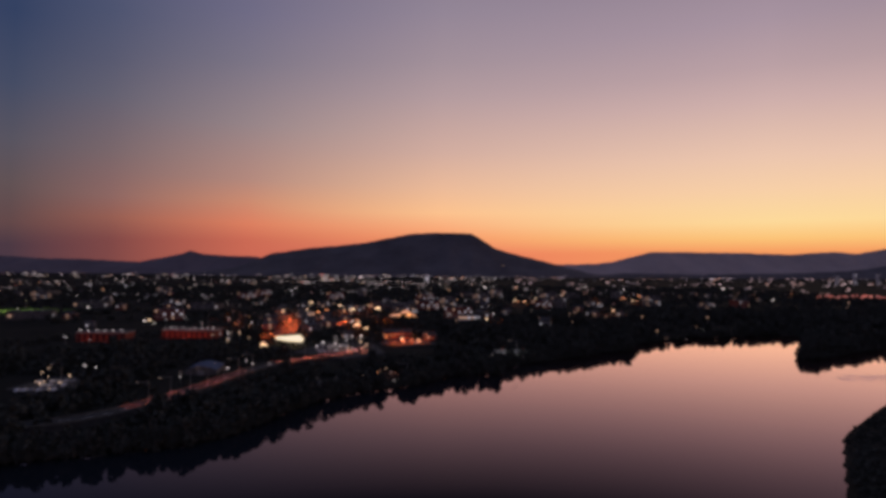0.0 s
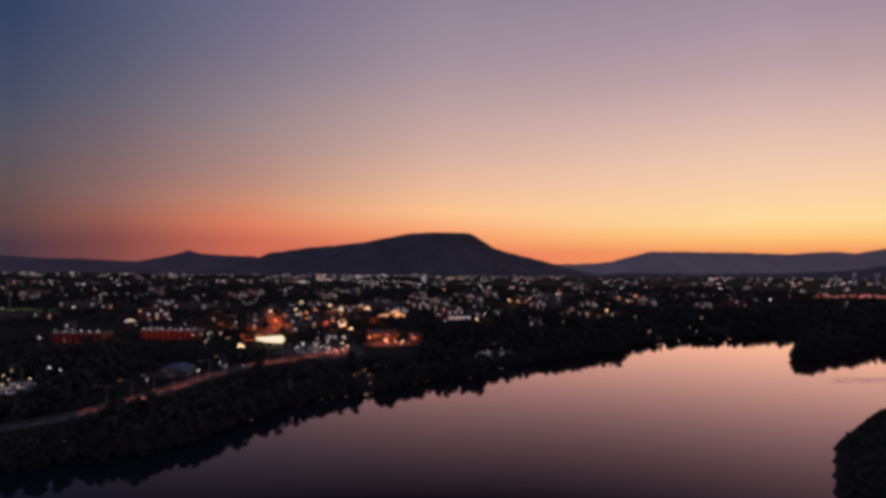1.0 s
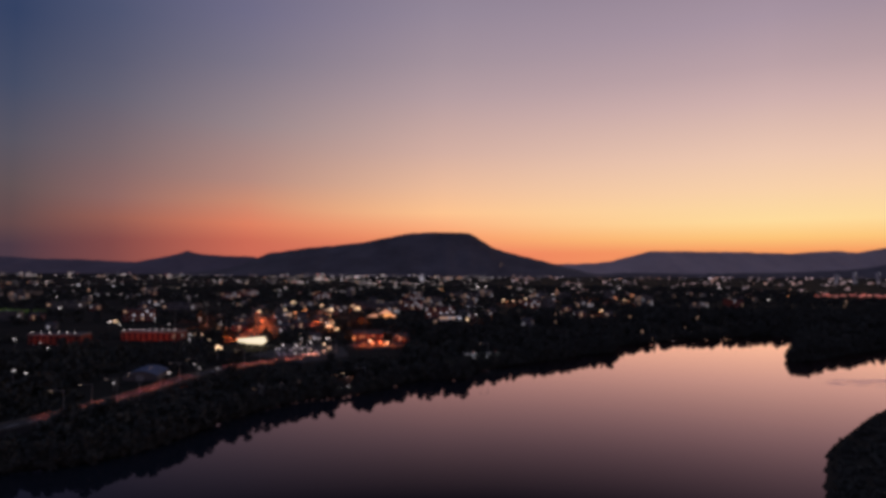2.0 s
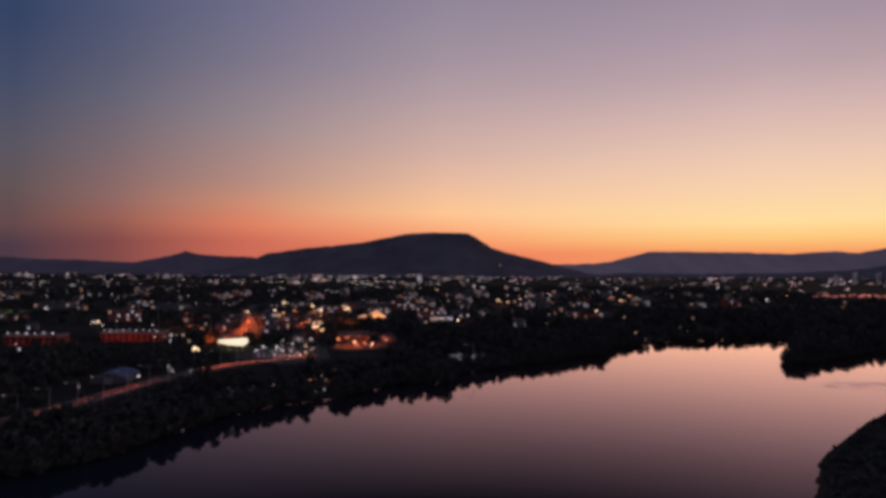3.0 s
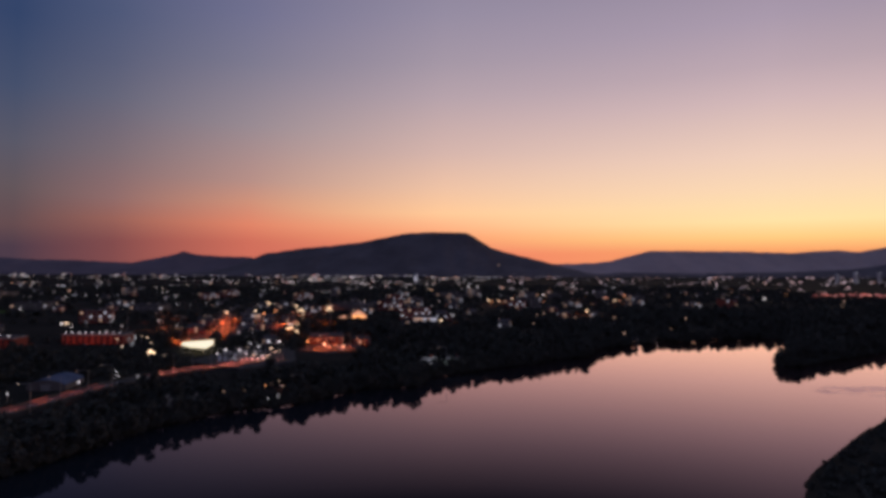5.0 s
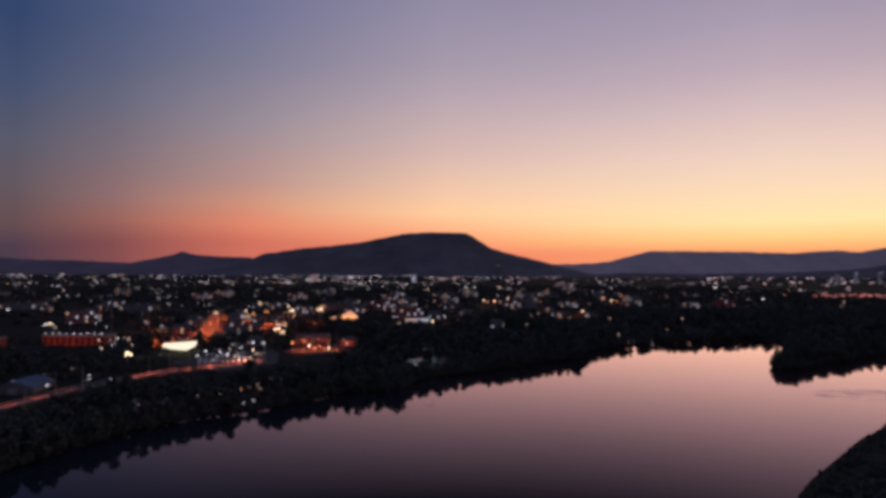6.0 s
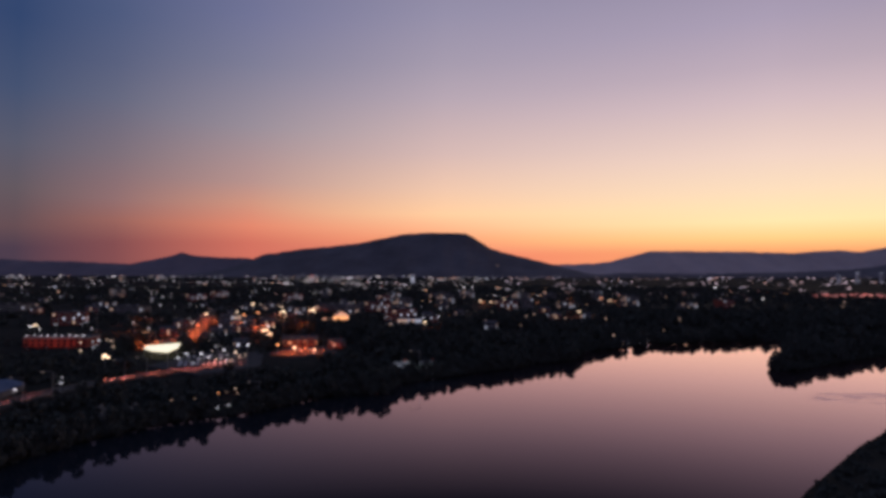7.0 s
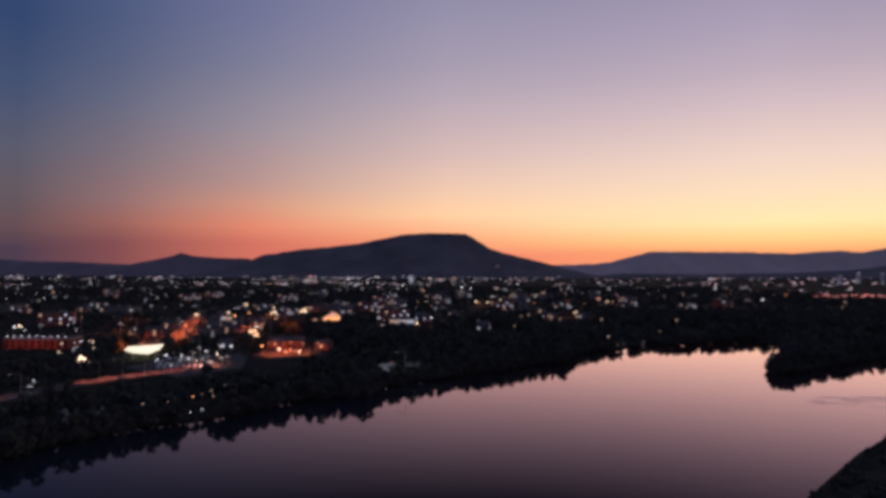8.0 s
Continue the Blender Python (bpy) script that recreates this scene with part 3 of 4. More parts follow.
# ---- buildings ----
def pane_set(root, w, d, h, cols, rows, lit, rnd, sizes=(1.5, 1.7)):
    """Windows on three walls, each with a frame and a pane; the back, away from the camera, stays blank."""
    pw, ph = sizes
    for face in (0, 1, 3):
        length = w if face % 2 == 0 else d
        n = cols if face % 2 == 0 else max(2, int(cols * d / w))
        for i in range(n):
            for j in range(rows):
                u = (i + 0.5) / n * length - length / 2
                zz = (j + 0.5) * h / rows - ph / 2 + 0.2
                out = (d if face % 2 == 0 else w) / 2
                turn = Matrix.Rotation(face * math.pi / 2, 4, "Z")
                r = rnd.random()
                mat = (PANE_WARM if r < lit * 0.5 else PANE_COOL) if r < lit else GLASS_DARK
                bm = box(pw + 0.3, 0.12, ph + 0.3, u, -out - 0.05, zz - 0.15)
                bm.transform(turn)
                win = part("window", bm, WHITE_PAINT, root)
                bm = box(pw, 0.06, ph, u, -out - 0.13, zz)
                bm.transform(turn)
                part("pane", bm, mat, win)


def building(label, w, d, h, roof, wall, cols, rows, lit, seed, group="town buildings", panes=(1.5, 1.7)):
    rnd = random.Random(seed)
    root = thing("building" if h > 7 else "house", label, "building" if h > 7 else "house", group)
    part("wall", box(w, d, h, z=-1.0 + 0.0, bevel=0.05), wall, root)
    top = h - 1.0
    if roof == "gable":
        e, r = 0.6, d * 0.32
        v = [(-w / 2 - e, -d / 2 - e, top), (w / 2 + e, -d / 2 - e, top), (w / 2 + e, d / 2 + e, top), (-w / 2 - e, d / 2 + e, top), (-w / 2 - e, 0, top + r), (w / 2 + e, 0, top + r)]
        raw("roof", v, [(0, 1, 5, 4), (2, 3, 4, 5), (0, 4, 3), (1, 2, 5), (3, 2, 1, 0)], ROOFING, root)
        part("chimney", box(0.8, 0.8, r + 0.9, w * 0.25, d * 0.15, top, 0.05), BRICK, root)
    else:
        bm = box(w + 0.3, d + 0.3, 0.3, z=top + 0.004)
        for sx, sy, bw, bd in ((0, -d / 2, w + 0.6, 0.35), (0, d / 2, w + 0.6, 0.35), (-w / 2, 0, 0.35, d + 0.6), (w / 2, 0, 0.35, d + 0.6)):
            box(bw, bd, 0.9, sx, sy, top, bm=bm)
        part("roof", bm, ROOFING, root)
        for k in range(2):
            part("roof_unit", box(2.2, 1.6, 1.3, rnd.uniform(-w / 3, w / 3), rnd.uniform(-d / 4, d / 4), top + 0.3, 0.06), METAL, root)
    part("door", box(1.2, 0.14, 2.2, w * 0.1, -d / 2 - 0.06, -0.1), GLASS_DARK, root)
    pane_set(root, w, d, h - 1.2, cols, rows, lit, rnd, panes)
    return root


HOUSES = [
    building("pale plaster house with a dark gabled roof", 11, 8, 6.2, "gable", PLASTER, 3, 2, 0.18, 1),
    building("brick house with a gabled roof and lit window", 13, 8.5, 6.0, "gable", BRICK, 3, 2, 0.25, 2),
    building("small plaster house among trees, mostly dark", 9, 7, 5.0, "gable", PLASTER, 2, 1, 0.3, 3),
]
BLOCKS = [
    building("flat-roofed plaster shop block with some lit windows", 26, 15, 8, "flat", PLASTER, 6, 2, 0.25, 4, panes=(2.2, 1.8)),
    building("brick office block with scattered lit windows", 30, 16, 13, "flat", BRICK, 7, 3, 0.22, 5, panes=(2.0, 1.9)),
    building("long low plaster warehouse with few lights", 44, 22, 9, "flat", PLASTER, 6, 1, 0.3, 6, panes=(3.2, 1.8)),
    building("plaster apartment block with lit rooms", 28, 14, 16, "flat", PLASTER, 6, 4, 0.2, 7, panes=(1.8, 1.7)),
]
BUILT = []
placed = set()


def put(proto, x, y, turn, sink=0.0):
    m = pose(x, y, ground_at(x, y) + 0.4 - sink, 0, 0, turn)
    BUILT.append((x, y, 18))
    if proto.name in placed:
        return copy_thing(proto, m)
    placed.add(proto.name)
    proto.matrix_basis = m
    return proto


def clear_of(x, y, gap):
    road_gap = min(np.hypot(L[:, 0] - x, L[:, 1] - y).min() for L in (ROAD_LINE, STREET_LINE, CROSS_LINE))
    return road_gap > gap + 4 and all(math.hypot(x - bx, y - by) > gap + r * 0.7 for bx, by, r in BUILT) and all(math.hypot(x - a, y - b) > 4 for a, b in LAMPS_AT)


# reserved ground of the named places below
for spot in ((-143, 362, 26), (-290, 492, 30), (-226, 536, 34), (-128, 488, 24), (-52, 730, 26), (-35, 480, 30), (-82, 455, 36), (-210, 320, 34), (-550, 790, 70), (25, 694, 16), (-145, 570, 16), (-150, 640, 18), (-165, 700, 18), (-120, 668, 18), (216, 574, 14), (38, 440, 12)):
    BUILT.append(spot)
for k, (x, y, turn) in enumerate(((-128, 592, 0), (-176, 606, 20), (-150, 668, 10), (-192, 668, -15), (-140, 705, 25), (-112, 678, 0), (-172, 730, 15), (-120, 625, -10))):
    put(HOUSES[k % 2], x, y, turn)
town = random.Random(11)
count = 0
for _ in range(900):
    if count >= 78:
        break
    y = 395 + 1000 * town.random() ** 1.5
    x = town.uniform(-0.72, 0.52) * y + 20
    d = float(shore_distance(np.array([x]), np.array([y]))[0])
    dense_wood = -25 < x < 150 and 430 < y < 640
    if d < 60 or dense_wood or (x > 160 and y < 720) or (x > -75 and y < 540) or y < 480 or (-340 < x < -160 and y < 545):
        continue
    proto = town.choice(HOUSES) if town.random() < 0.55 else town.choice(BLOCKS)
    if clear_of(x, y, 16):
        put(proto, x, y, town.choice((0, 0, 90, 20, -15, 35)))
        count += 1


# the red brick mill: two wings with a row of parapet lamps
def mill(label, x0, x1, y, depth, h, n_lamps, bays):
    w = x1 - x0
    z = ground_at((x0 + x1) / 2, y)
    root = thing("mill_building", label, "building", "brick mill wings", pose((x0 + x1) / 2, y + depth / 2, z))
    part("wall", box(w, depth, h, z=-1), BRICK, root)
    part("cornice", box(w + 0.8, depth + 0.8, 0.6, z=h - 1, bevel=0.08), CONCRETE, root)
    part("roof", box(w - 0.6, depth - 0.6, 0.5, z=h - 0.396), ROOFING, root)
    for i in range(bays):
        u = (i + 0.5) / bays * w - w / 2
        for j in range(2):
            win = part("window", box(w / bays * 0.55, 0.2, 2.1, u, -depth / 2 - 0.06, 0.9 + j * 2.9), BRICK, root)
            part("pane", box(w / bays * 0.55 - 0.3, 0.1, 1.8, u, -depth / 2 - 0.16, 1.05 + j * 2.9), GLASS_DARK, win)
        part("pilaster", box(0.6, 0.4, h - 1, u + w / bays / 2, -depth / 2 - 0.2, -0.5), BRICK, root)
    for i in range(n_lamps):
        u = (i + 0.5) / n_lamps * w - w / 2
        lamp = part("parapet_lamp", rod(0.09, 0.09, 1.2, u, -depth / 2, h - 0.4), METAL, root)
        part("globe", globe(0.33, u, -depth / 2, h + 1.2), BRIGHT_WHITE, lamp, "glowing cream globe", True)
    return root


mill("long red brick mill wing with a row of lit parapet lamps", -247, -200, 528, 16, 7.6, 9, 10)
mill("red brick mill wing with lamps along its parapet", -302, -262, 497, 15, 8.0, 6, 8)
# unseen red lights with housings, added to redden the mill walls
for x, y, p in ((-238, 520, 5200), (-224, 520, 6500), (-210, 520, 5200), (-292, 489, 3000), (-274, 489, 3000), (-255, 510, 1600)):
    d = bpy.data.lights.new("added_wall_wash", "AREA")
    d.energy, d.color, d.shape, d.size, d.size_y = p * 0.034, (1.0, 0.19, 0.13), "RECTANGLE", 8, 0.6
    ob = new("added_wall_wash", d)
    ob.matrix_basis = look((x, y, 8.2), (x, y + 9, 9.0))
    root = thing("floodlight", "added red floodlight washing the brick mill wall", "floodlight", "mill floodlights", pose(x, y - 0.4, ground_at(x, y)))
    part("housing", box(1.2, 0.5, 0.5, z=0.35, bevel=0.06), METAL, root)
    part("stand", rod(0.08, 0.08, 0.4), METAL, root)


# the pale blue hall with a curved roof
def curved_hall(x, y, turn, w, d, h):
    root = thing("arched_hall", "wide hall with a pale blue curved sheet-metal roof", "hall", at=pose(x, y, ground_at(x, y) - 0.3, 0, 0, turn))
    n = 16
    arch = [(-w / 2 + w * i / n, 2.5 + (h - 2.5) * math.sin(math.pi * i / n) ** 0.8) for i in range(n + 1)]
    prof = [(-w / 2, 0)] + arch + [(w / 2, 0)]
    for sy, nm in ((-d / 2, "end_wall"), (d / 2, "end_wall")):
        v = [(u, sy - 0.15, z) for u, z in prof] + [(u, sy + 0.15, z) for u, z in prof]
        m = len(prof)
        raw(nm, v, [tuple(range(m))] + [tuple(range(2 * m - 1, m - 1, -1))], PLASTER, root)
    for side in (-1, 1):
        part("side_wall", box(0.3, d - 0.4, 2.6, side * w / 2, 0), PLASTER, root)
    seams = 14
    for k in range(seams):
        y0, y1 = -d / 2 - 0.4 + (d + 0.8) * k / seams, -d / 2 - 0.4 + (d + 0.8) * (k + 1) / seams - 0.06
        v = [(u * 1.02, yy, z + 0.16 + off) for off in (0, 0.12) for yy in (y0, y1) for u, z in arch]
        m = n + 1
        f = []
        for i in range(n):
            f += [(2 * m + i, 2 * m + i + 1, 3 * m + i + 1, 3 * m + i), (i + 1, i, m + i, m + i + 1), (i, i + 1, 2 * m + i + 1, 2 * m + i), (m + i + 1, m + i, 3 * m + i, 3 * m + i + 1)]
        raw("roof_panel", v, f, BLUE_METAL, root)
    part("door", box(4, 0.2, 3, 0, -d / 2 - 0.26), METAL, root)
    return root


curved_hall(-145, 363, 8, 17, 20, 5.0)


# brightly lit roofs: the light falling on them is put in as glow
def canopy(name, label, pts, z, rise, mat):
    cx, cy = sum(p[0] for p in pts) / len(pts), sum(p[1] for p in pts) / len(pts)
    g = ground_at(cx, cy)
    root = thing(name, label, "canopy", at=pose(cx, cy, g))
    n = len(pts)
    v = [(x - cx, y - cy, z - g) for x, y in pts] + [(0, 0, z - g + rise)] + [(x - cx, y - cy, z - g - 0.5) for x, y in pts]
    f = [(i, (i + 1) % n, n) for i in range(n)] + [(n + 1 + i, n + 1 + (i + 1) % n, (i + 1) % n, i) for i in range(n)]
    raw("glowing_roof", v, f, mat, root, "roof that glows in place of light falling on it")
    for x, y in pts:
        part("post", rod(0.14, 0.12, z - g - 0.4, (x - cx) * 0.97, (y - cy) * 0.97, 0), METAL, root)
    return root


canopy("cream_lit_roof", "large cream lit roof, its light put in as glow", [(-141, 497), (-136, 483), (-125, 471), (-112, 465), (-115, 486), (-124, 511)], 11.2, 0.8, CREAM_ROOF_GLOW)
# amber glow stands in for sodium light on the pavilion roofs
canopy("pavilion_roof", "pavilion roof with its sodium light put in as amber glow", [(-68, 716), (-36, 716), (-38, 742), (-66, 742)], 10.4, 2.2, AMBER_ROOF_GLOW)
canopy("pavilion_roof", "small peaked pavilion roof with sodium light put in as amber glow", [(-56, 720), (-40, 720), (-42, 736), (-54, 736)], 12.9, 5.0, AMBER_ROOF_GLOW)


# a white hall with a lit front, and the boathouse on the point
put(building("low white hall with a brightly lit front", 24, 10, 6, "flat", WHITE_PAINT, 7, 1, 1.0, 31, "lit halls", (2.6, 2.2)), 26, 700, 0)
put(building("pale boathouse with lit windows at the water", 7, 5, 3.4, "gable", PLASTER, 4, 1, 0.8, 32, "boathouses", (1.3, 1.1)), 208, 582, -25)
put(building("pale boathouse with lit windows at the water", 6.5, 5, 3.2, "gable", PLASTER, 3, 1, 0.7, 33, "boathouses", (1.4, 1.2)), 232, 606, -20)
put(building("white cottage by the river with small lit windows", 9, 7, 5, "gable", WHITE_PAINT, 3, 1, 0.5, 34, "river cottages"), 36, 443, 15)
put(building("white cottage by the river with small lit windows", 8, 6, 5, "gable", WHITE_PAINT, 3, 1, 0.6, 35, "river cottages"), 52, 452, -10)


put(building("low brick building lit red-orange by added yard lamps", 24, 10, 5.6, "gable", BRICK, 6, 1, 0.25, 36, "brick inns"), -44, 528, 6)
put(building("small brick annexe lit red-orange by added yard lamps", 11, 8, 4.8, "gable", BRICK, 3, 1, 0.3, 37, "brick inns"), -16, 520, -12)
# lamps added to throw red-orange light on the brick fronts
for x, y, watts in ((-54, 516, 1100), (-42, 514, 2400), (-30, 515, 1200), (-17, 510, 900)):
    d = bpy.data.lights.new("added_yard_light", "SPOT")
    d.energy, d.color, d.shadow_soft_size, d.spot_size, d.spot_blend = watts, (1.0, 0.22, 0.06), 0.4, radians(110), 0.7
    ob = new("added_yard_light", d)
    g = ground_at(x, y)
    ob.matrix_basis = look((x, y, g + 5.0), (x, y + 6, g + 2.5))
    root = thing("yard_lamp", "added steel yard lamp on a short post, glowing orange", "street lamp", "inn yard lamps", pose(x, y - 0.3, g))
    part("pole", rod(0.09, 0.07, 5.0), METAL, root)
    part("hood", box(0.7, 0.5, 0.2, z=5.15, bevel=0.04), METAL, root)
    part("lens", box(0.5, 0.34, 0.14, z=5.0), GLOW_ORANGE, root, "glowing orange lens")


put(building("small white hall with brightly lit windows among street lamps", 14, 8, 6, "flat", WHITE_PAINT, 5, 1, 1.0, 38, "lit halls", (2.2, 2.6)), -169, 745, 0)


# ---- parked cars ----
def car_proto():
    root = thing("car", "parked car with dark windows on the asphalt lot", "car", "parked cars")
    v = [(-2.2, 0.35), (2.2, 0.35), (2.25, 0.8), (1.3, 0.95), (0.7, 1.42), (-1.1, 1.45), (-1.9, 0.98), (-2.25, 0.9)]
    n = len(v)
    raw("body", [(x, s * (0.88 if z < 1.2 else 0.7), z) for s in (-1, 1) for x, z in v], [tuple(range(n - 1, -1, -1)), tuple(range(n, 2 * n))] + [(i, (i + 1) % n, (i + 1) % n + n, i + n) for i in range(n)][::1], CAR_PAINT, root)
    raw("windscreen", [(1.24, -0.7, 1.0), (1.24, 0.7, 1.0), (0.76, 0.6, 1.4), (0.76, -0.6, 1.4)], [(0, 1, 2, 3)], GLASS_DARK, root)
    for x in (-1.35, 1.4):
        for s in (-1, 1):
            bm = rod(0.33, 0.33, 0.22)
            bm.transform(Matrix.Translation((x, s * 0.8 + 0.11, 0.33)) @ Matrix.Rotation(math.pi / 2, 4, "X"))
            part("wheel", bm, RUBBER, root)
    return root


car = car_proto()
cars = random.Random(5)
first = True
for (cx, cy, cols, rows, turn, _) in ((-86, 462, 9, 4, 20, 7.9), (-204, 318, 6, 3, 10, 7.9), (-34, 500, 4, 2, 25, 8.0)):
    for i in range(cols):
        for j in range(rows):
            if cars.random() < 0.25:
                continue
            m = pose(cx, cy, CAR_PARKS[cx], 0, 0, turn) @ pose((i - cols / 2) * 3.2, (j - rows / 2) * 11, 0.0, 0, 0, 90 + cars.uniform(-3, 3))
            if first:
                car.matrix_basis, first = m, False
            else:
                copy_thing(car, m)


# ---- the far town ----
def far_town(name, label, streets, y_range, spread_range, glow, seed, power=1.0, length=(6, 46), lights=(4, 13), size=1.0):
    """Low dark roofs along short streets, with lamps and lit shop fronts as glowing boxes strung out before them, sized
    by distance to fit the camera's view.
    """
    rnd = np.random.RandomState(seed)
    verts, faces, mats = [], [], []
    block = np.array([(0, 0, 0), (1, 0, 0), (1, 1, 0), (0, 1, 0), (0, 0, 1), (1, 0, 1), (1, 1, 1), (0, 1, 1)], float)
    quad = [(0, 1, 5, 4), (1, 2, 6, 5), (2, 3, 7, 6), (3, 0, 4, 7), (4, 5, 6, 7)]

    def add(x, y, z, w, d, h, mat):
        o = len(verts)
        verts.extend((block * (w, d, h) + (x, y, z)).tolist())
        faces.extend([tuple(i + o for i in q) for q in quad])
        mats.extend([mat] * 5)

    for _ in range(streets):
        y = y_range[0] + (y_range[1] - y_range[0]) * rnd.rand() ** power
        x = rnd.uniform(*spread_range) * y
        # metres that one pixel covers at this distance from the camera
        px_span = y / 1060.0
        run = px_span * (length[0] + (length[1] - length[0]) * rnd.rand() ** 2)
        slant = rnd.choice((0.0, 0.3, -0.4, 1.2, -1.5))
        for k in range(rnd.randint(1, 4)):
            w, h = px_span * rnd.uniform(3, 9), min(px_span * rnd.uniform(1.2, 2.6), 7.5)
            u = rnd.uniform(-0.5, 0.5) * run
            add(x + u, y + 6 + slant * u, 6, w, 8 + px_span * 4, h, 0)
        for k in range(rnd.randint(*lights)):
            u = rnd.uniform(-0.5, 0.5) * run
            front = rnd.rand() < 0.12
            lw = px_span * (rnd.uniform(2.2, 5.0) if front else rnd.uniform(0.7, 1.5)) * size
            lh = px_span * rnd.uniform(0.55, 1.05) * size
            add(x + u, y + slant * u - rnd.uniform(0.5, 5), 6 + rnd.uniform(1.0, 2.8) * max(1.0, px_span), lw, px_span * 0.4, lh, 1)
    ob = raw(name, verts, faces, [TAR, glow])
    ob.data.polygons.foreach_set("material_index", mats)
    return tagged(ob, label, "town", kind="stuff")


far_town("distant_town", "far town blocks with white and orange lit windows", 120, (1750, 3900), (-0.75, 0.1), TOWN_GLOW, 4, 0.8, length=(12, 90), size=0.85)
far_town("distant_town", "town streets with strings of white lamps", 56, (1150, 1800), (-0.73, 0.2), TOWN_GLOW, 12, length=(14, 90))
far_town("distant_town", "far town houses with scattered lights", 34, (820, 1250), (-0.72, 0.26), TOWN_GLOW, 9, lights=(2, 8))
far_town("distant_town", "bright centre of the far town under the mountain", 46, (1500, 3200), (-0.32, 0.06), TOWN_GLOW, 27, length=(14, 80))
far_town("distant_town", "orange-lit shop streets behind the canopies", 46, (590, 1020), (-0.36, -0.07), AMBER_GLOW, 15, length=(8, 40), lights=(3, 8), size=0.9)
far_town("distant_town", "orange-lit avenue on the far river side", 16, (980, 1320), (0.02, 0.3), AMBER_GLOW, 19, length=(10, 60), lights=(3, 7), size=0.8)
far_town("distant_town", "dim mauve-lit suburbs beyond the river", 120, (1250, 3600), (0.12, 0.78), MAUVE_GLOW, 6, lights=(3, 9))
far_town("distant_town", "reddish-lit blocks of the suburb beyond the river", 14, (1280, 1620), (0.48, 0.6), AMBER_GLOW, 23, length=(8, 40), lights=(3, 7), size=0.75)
# glowing strips here replace red light on long roofs
far_town("distant_town", "long low roofs beyond the river, their red light put in as glowing strips", 28, (1290, 1360), (0.63, 0.79), RED_GLOW, 2, length=(30, 90), lights=(5, 10), size=2.0)


# one lit house high on the mountain's flank
cabin = thing("hillside_house", "lone pale house with a lit front on the mountain slope", "house", at=pose(412, 4080, 80))
part("wall", box(16, 9, 9, z=-4, bevel=0.1), PLASTER, cabin)
part("roof", box(18, 11, 0.8, z=5.01), ROOFING, cabin)
for side in (-4, 4):
    part("window", box(5, 0.4, 3.2, side, -4.7, 0.6), PANE_WARM, cabin)


# lit tower blocks far off
def tower(label, x, y, w, h, lit, seed):
    rnd = random.Random(seed)
    root = thing("tower_block", label, "tower", "far towers", pose(x, y, 6))
    part("wall", box(w, w, h, bevel=0.2), WHITE_PAINT, root)
    part("roof", box(w * 0.6, w * 0.6, 4, z=h + 0.01), ROOFING, root)
    for j in range(int(h / 5)):
        for i in range(3):
            part("window", box(w * 0.24, 0.5, 3.0, (i - 1) * w * 0.31, -w / 2 - 0.1, 1 + j * 5), PANE_COOL if rnd.random() < lit else GLASS_DARK, root)


tower("pale tower block lit white in the far town", -62, 2400, 15, 34, 0.7, 2)
tower("pale far tower block against the hills", 1700, 2480, 11, 48, 0.1, 3)
tower("pale far tower block against the hills", 1810, 2500, 11, 46, 0.1, 4)
tower("pale far tower block against the hills", 1640, 2500, 11, 40, 0.1, 5)


# ---- trees ----
def crown_arrays(rnd, n, radius, height, base, leaf, lobes, pointed):
    """Leaf clumps of a crown: n small tilted quads round a handful of lobes."""
    c = rnd.randn(lobes, 3) * (radius * 0.42, radius * 0.42, height * 0.24)
    c[:, 2] = np.clip(c[:, 2] + height * 0.5, height * 0.12, height * 0.92)
    taper = 1.0 - pointed * (c[:, 2] / height)
    c[:, :2] *= taper[:, None]
    r = radius * (0.34 + 0.25 * rnd.rand(lobes)) * np.maximum(taper, 0.25)
    k = rnd.randint(0, lobes, n)
    d = rnd.randn(n, 3)
    d /= np.linalg.norm(d, axis=1)[:, None]
    p = c[k] + d * (r[k] * (0.55 + 0.5 * rnd.rand(n)))[:, None]
    p[:, 2] += base
    a, b = rnd.randn(n, 3), rnd.randn(n, 3)
    a /= np.linalg.norm(a, axis=1)[:, None]
    b -= a * (a * b).sum(1)[:, None]
    b /= np.linalg.norm(b, axis=1)[:, None]
    s = leaf * (0.6 + 0.8 * rnd.rand(n))[:, None]
    return np.stack([p - a * s, p - b * s * 0.6, p + a * s, p + b * s * 0.6], 1).reshape(-1, 3)


def quads_of(n):
    return np.arange(4 * n).reshape(-1, 4).tolist()


def tree_proto(name, label, seed, radius, height, trunk, n, leaf, lobes, pointed, group, mat=LEAF):
    rnd = np.random.RandomState(seed)
    root = thing(name, label, "tree" if name == "tree" else "shrub", group)
    bm = rod(0.035 * height, 0.012 * height, trunk + height * 0.55, z=-0.8)
    for k in range(5):
        a = k * 2.4 + seed
        limb = rod(0.014 * height, 0.005 * height, radius * 1.1, sides=5)
        limb.transform(Matrix.Translation((0, 0, trunk + k * height * 0.07)) @ Matrix.Rotation(a, 4, "Z") @ Matrix.Rotation(0.9, 4, "Y"))
        me = bpy.data.meshes.new("scratch")
        limb.to_mesh(me)
        limb.free()
        bm.from_mesh(me)
        bpy.data.meshes.remove(me)
    part("trunk", bm, BARK, root)
    raw("crown", crown_arrays(rnd, n, radius, height, trunk, leaf, lobes, pointed), quads_of(n), mat, root)
    return root


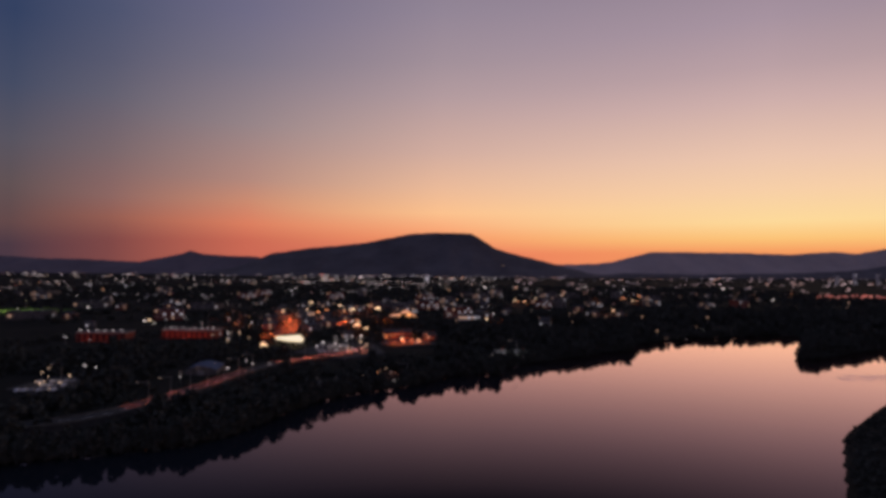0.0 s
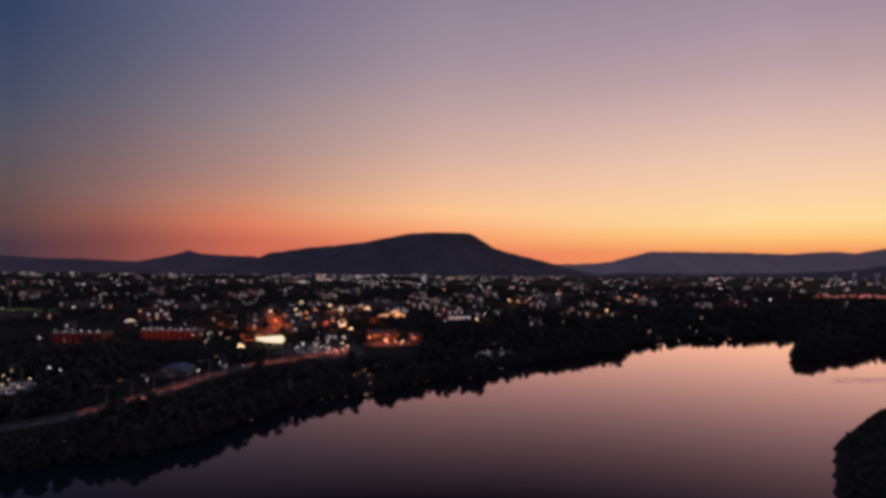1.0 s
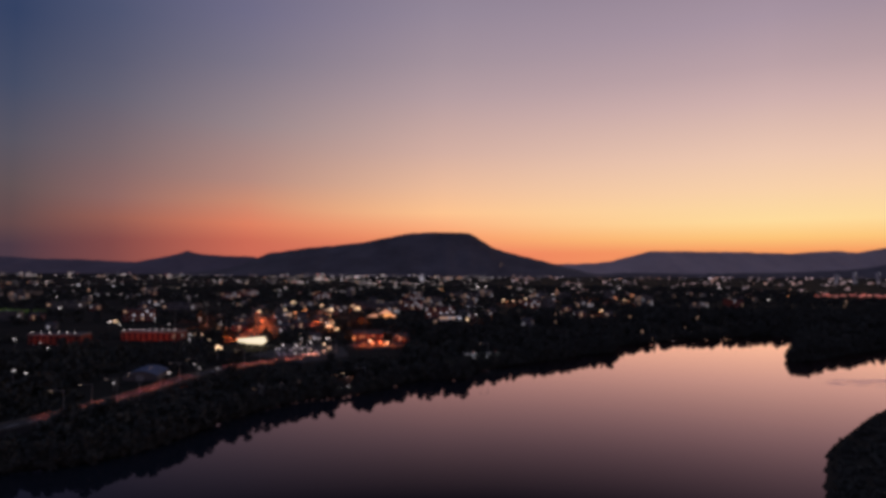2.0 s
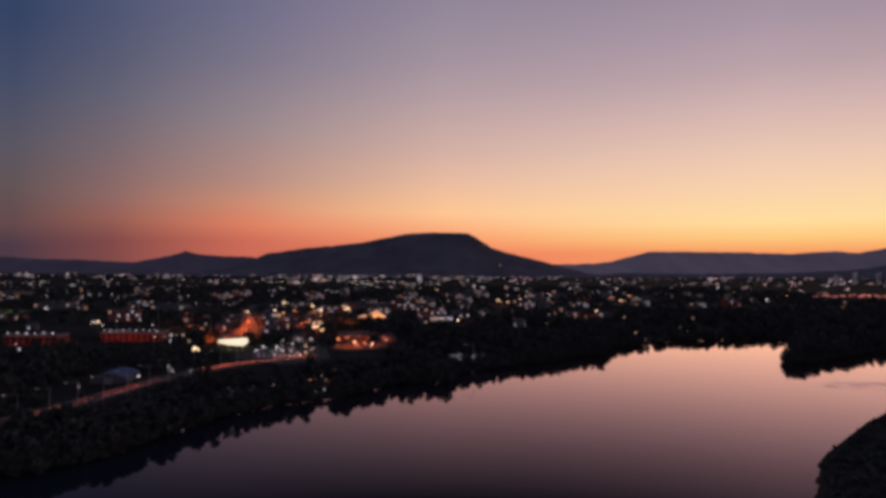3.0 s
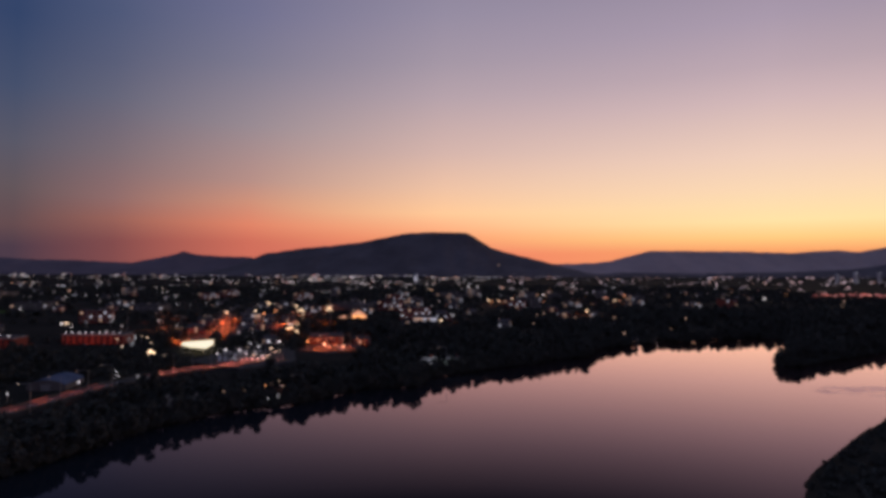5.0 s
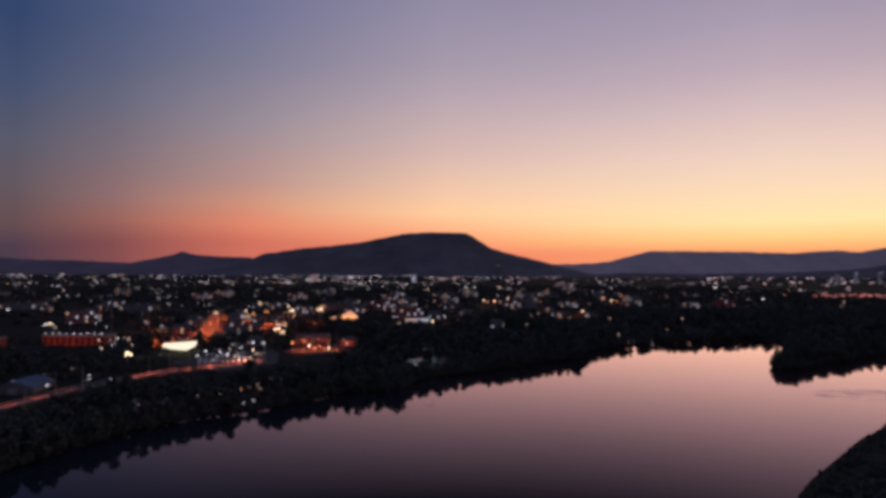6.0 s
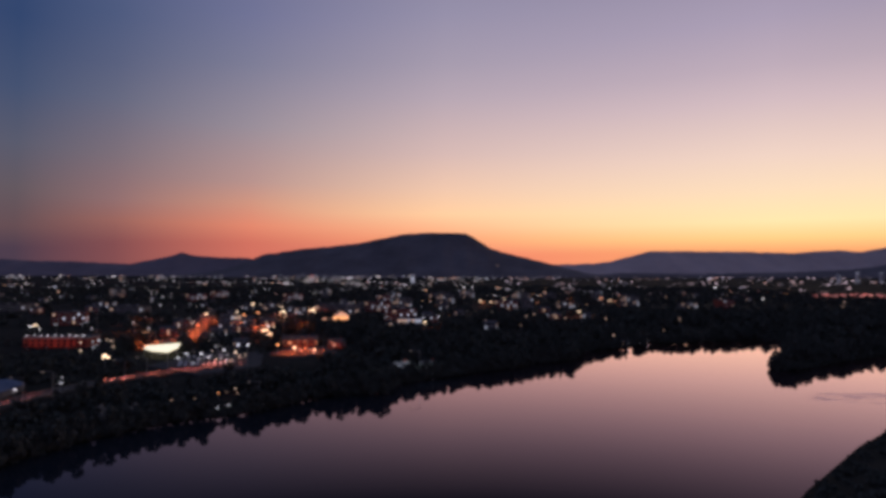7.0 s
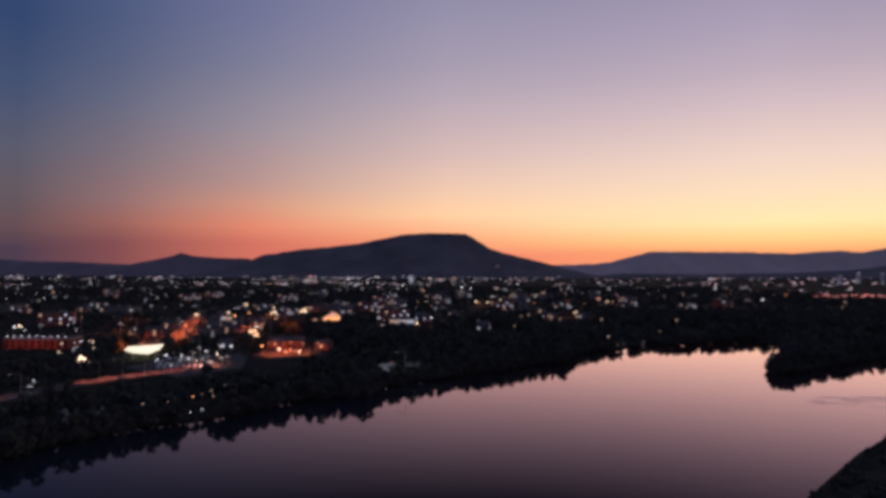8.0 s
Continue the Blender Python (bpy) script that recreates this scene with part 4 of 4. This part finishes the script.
BROAD = [tree_proto("tree", "dark broadleaf tree at the river's edge", 40 + i, 4.2 + 0.5 * i, 8.0 + 0.8 * (i % 3), 1.4, 1000, 0.75, 12, 0.35, "riverside trees") for i in range(4)]
POINTED = [tree_proto("tree", "slim pointed dark tree at the river's edge", 60 + i, 2.6, 10.5 + i, 0.9, 700, 0.65, 12, 0.75, "slim riverside trees") for i in range(2)]
SHRUB = [tree_proto("shrub", "dense dark shrub on the river bank", 80 + i, 3.0, 3.6, 0.3, 620, 0.42, 9, 0.3, "bank shrubs") for i in range(3)]
PALE = [tree_proto("tree", "pale sparse tree standing out of the dark wood", 95, 4.0, 11.0, 2.5, 420, 0.5, 10, 0.4, "pale trees", LEAF_PALE)]
planted = set()


def plant(proto, x, y, turn, size):
    m = pose(x, y, ground_at(x, y) - 0.15, 0, 0, turn)
    if proto.name in planted:
        ob = copy_thing(proto, m)
    else:
        planted.add(proto.name)
        proto.matrix_basis = m
        ob = proto
    ob.scale = (size, size, size * 1.05)
    return ob


green = random.Random(21)


def along(line, step):
    d = np.r_[0, np.cumsum(np.linalg.norm(np.diff(line, axis=0), axis=1))]
    for s in np.arange(0, d[-1], step):
        yield np.interp(s, d, line[:, 0]), np.interp(s, d, line[:, 1])


def inland(x, y, dist):
    """The point that lies dist metres from the waterline, straight inland."""
    e = 1.5
    g = shore_distance(np.array([x + e, x - e, x, x]), np.array([y, y, y + e, y - e]))
    v = np.array([g[0] - g[1], g[2] - g[3]])
    v /= np.linalg.norm(v) + 1e-6
    return x + v[0] * dist, y + v[1] * dist


marina, quay = (214, 570), (-35, 347)
for x, y in along(town_line, 3.6):
    if not (200 < y < 700) or x < -190:
        continue
    if math.hypot(x - marina[0], y - marina[1]) < 6 or math.hypot(x - quay[0], y - quay[1]) < 6:
        continue
    kind = green.choice(BROAD) if green.random() < 0.88 else green.choice(POINTED)
    px, py = inland(x, y, green.uniform(0.8, 5.0))
    size = green.uniform(0.7, 0.98) if y < 560 else green.uniform(0.5, 0.85)
    plant(kind, px, py, green.uniform(0, 360), size)
for x, y in along(town_line, 3.4):
    if 200 < y < 600 and x > -190 and math.hypot(x - marina[0], y - marina[1]) > 12:
        px, py = inland(x, y, green.uniform(0.1, 1.3))
        plant(green.choice(SHRUB), px, py, green.uniform(0, 360), green.uniform(0.75, 1.1))
for x, y in along(head_line, 6.5):
    if x < 470 and y < 640:
        px, py = inland(x, y, green.uniform(0.2, 2.0))
        plant(green.choice(SHRUB), px, py, green.uniform(0, 360), green.uniform(0.7, 1.25))
for x, y in along(head_line, 5.5):
    if x > 470 or y > 660:
        continue
    deep = green.choice((4.5, 9.0))
    px, py = inland(x, y, deep + green.uniform(-1.5, 2.0))
    plant(green.choice(BROAD + BROAD + POINTED), px, py, green.uniform(0, 360), green.uniform(0.65, 0.95) if deep < 6 else green.uniform(0.9, 1.15))
for x, y in along(near_line, 3.0):
    if x > 330 or x < 80:
        continue
    px, py = inland(x, y, green.uniform(1.5, 5.0))
    plant(green.choice(SHRUB), px, py, green.uniform(0, 360), green.uniform(0.2, 0.36))
for x, y, s in ((-70, 318, 0.85), (-75, 308, 0.7), (-63, 328, 0.75)):
    plant(PALE[0], x, y, green.uniform(0, 360), s)


# woods behind the first row: one sheet of crowns for each stretch
def woods(label, region, n, radius, height, leaf, per, seed, keep, shy=1.0):
    rnd = np.random.RandomState(seed)
    shapes = [crown_arrays(rnd, per, radius, height, 0.8, leaf, 8, 0.4) for _ in range(10)]
    x0, x1, y0, y1 = region
    xs, ys = rnd.uniform(x0, x1, n), rnd.uniform(y0, y1, n)
    d = shore_distance(xs, ys)
    ok = keep(xs, ys, d)
    for a, b in LAMPS_AT:
        ok &= ~((np.abs(xs - a + (b - ys) * 0.05) < (7 + radius) * shy) & (ys > b - 75 * shy) & (ys < b + 5 * shy))
    for a, b, r in BUILT:
        ok &= ~((np.abs(xs - a) < r * 0.85) & (ys > b - r - 45 * shy) & (ys < b + r * 0.8))
    for L, before in ((ROAD_LINE, 34), (STREET_LINE, 85), (CROSS_LINE, 70)):
        for a, b in L[::2]:
            if a < -156 and b < 340:
                continue
            ok &= ~((np.abs(xs - a) < 9) & (ys > b - 9 - (before - 9) * shy) & (ys < b + 9))
    xs, ys, d = xs[ok], ys[ok], d[ok]
    zs = land_height(xs, ys, d)
    out = []
    for x, y, z in zip(xs, ys, zs):
        a, s = rnd.uniform(0, 6.28), rnd.uniform(0.6, 1.15)
        q = shapes[rnd.randint(10)] * s
        ca, sa = math.cos(a), math.sin(a)
        out.append(np.stack([q[:, 0] * ca - q[:, 1] * sa + x, q[:, 0] * sa + q[:, 1] * ca + y, q[:, 2] + z - 0.5], -1))
    v = np.concatenate(out)
    return tagged(raw("woods", v.tolist(), quads_of(len(v) // 4), LEAF), label, "woods", kind="stuff")


woods("dark woods between the river and the highway", (-420, 240, 120, 720), 6500, 4.4, 9.0, 1.15, 150, 1, lambda x, y, d: (d > 4) & (d < 260) & ((y > 0.6 * x + 290) | (x < -80)))
woods("dense dark woods on the wooded point", (262, 900, 455, 860), 2700, 4.8, 9.8, 1.2, 150, 2, lambda x, y, d: (d > 8) & (x > 258))
woods("dark trees scattered through the town", (-950, 900, 640, 1900), 4600, 5.2, 5.8, 1.8, 90, 3, lambda x, y, d: d > 8)
woods("dark scrub on the near river bank", (85, 480, 60, 420), 9500, 1.9, 1.0, 0.5, 80, 4, lambda x, y, d: (d > 3) & (d < 90) & (y < 0.6 * x + 215))
woods("low dark scrub and hedges between the town and the river", (-430, 240, 120, 760), 7000, 3.0, 2.8, 1.0, 55, 5, lambda x, y, d: (d > 3) & (d < 330) & ((y > 0.6 * x + 290) | (x < -80)), 0.3)
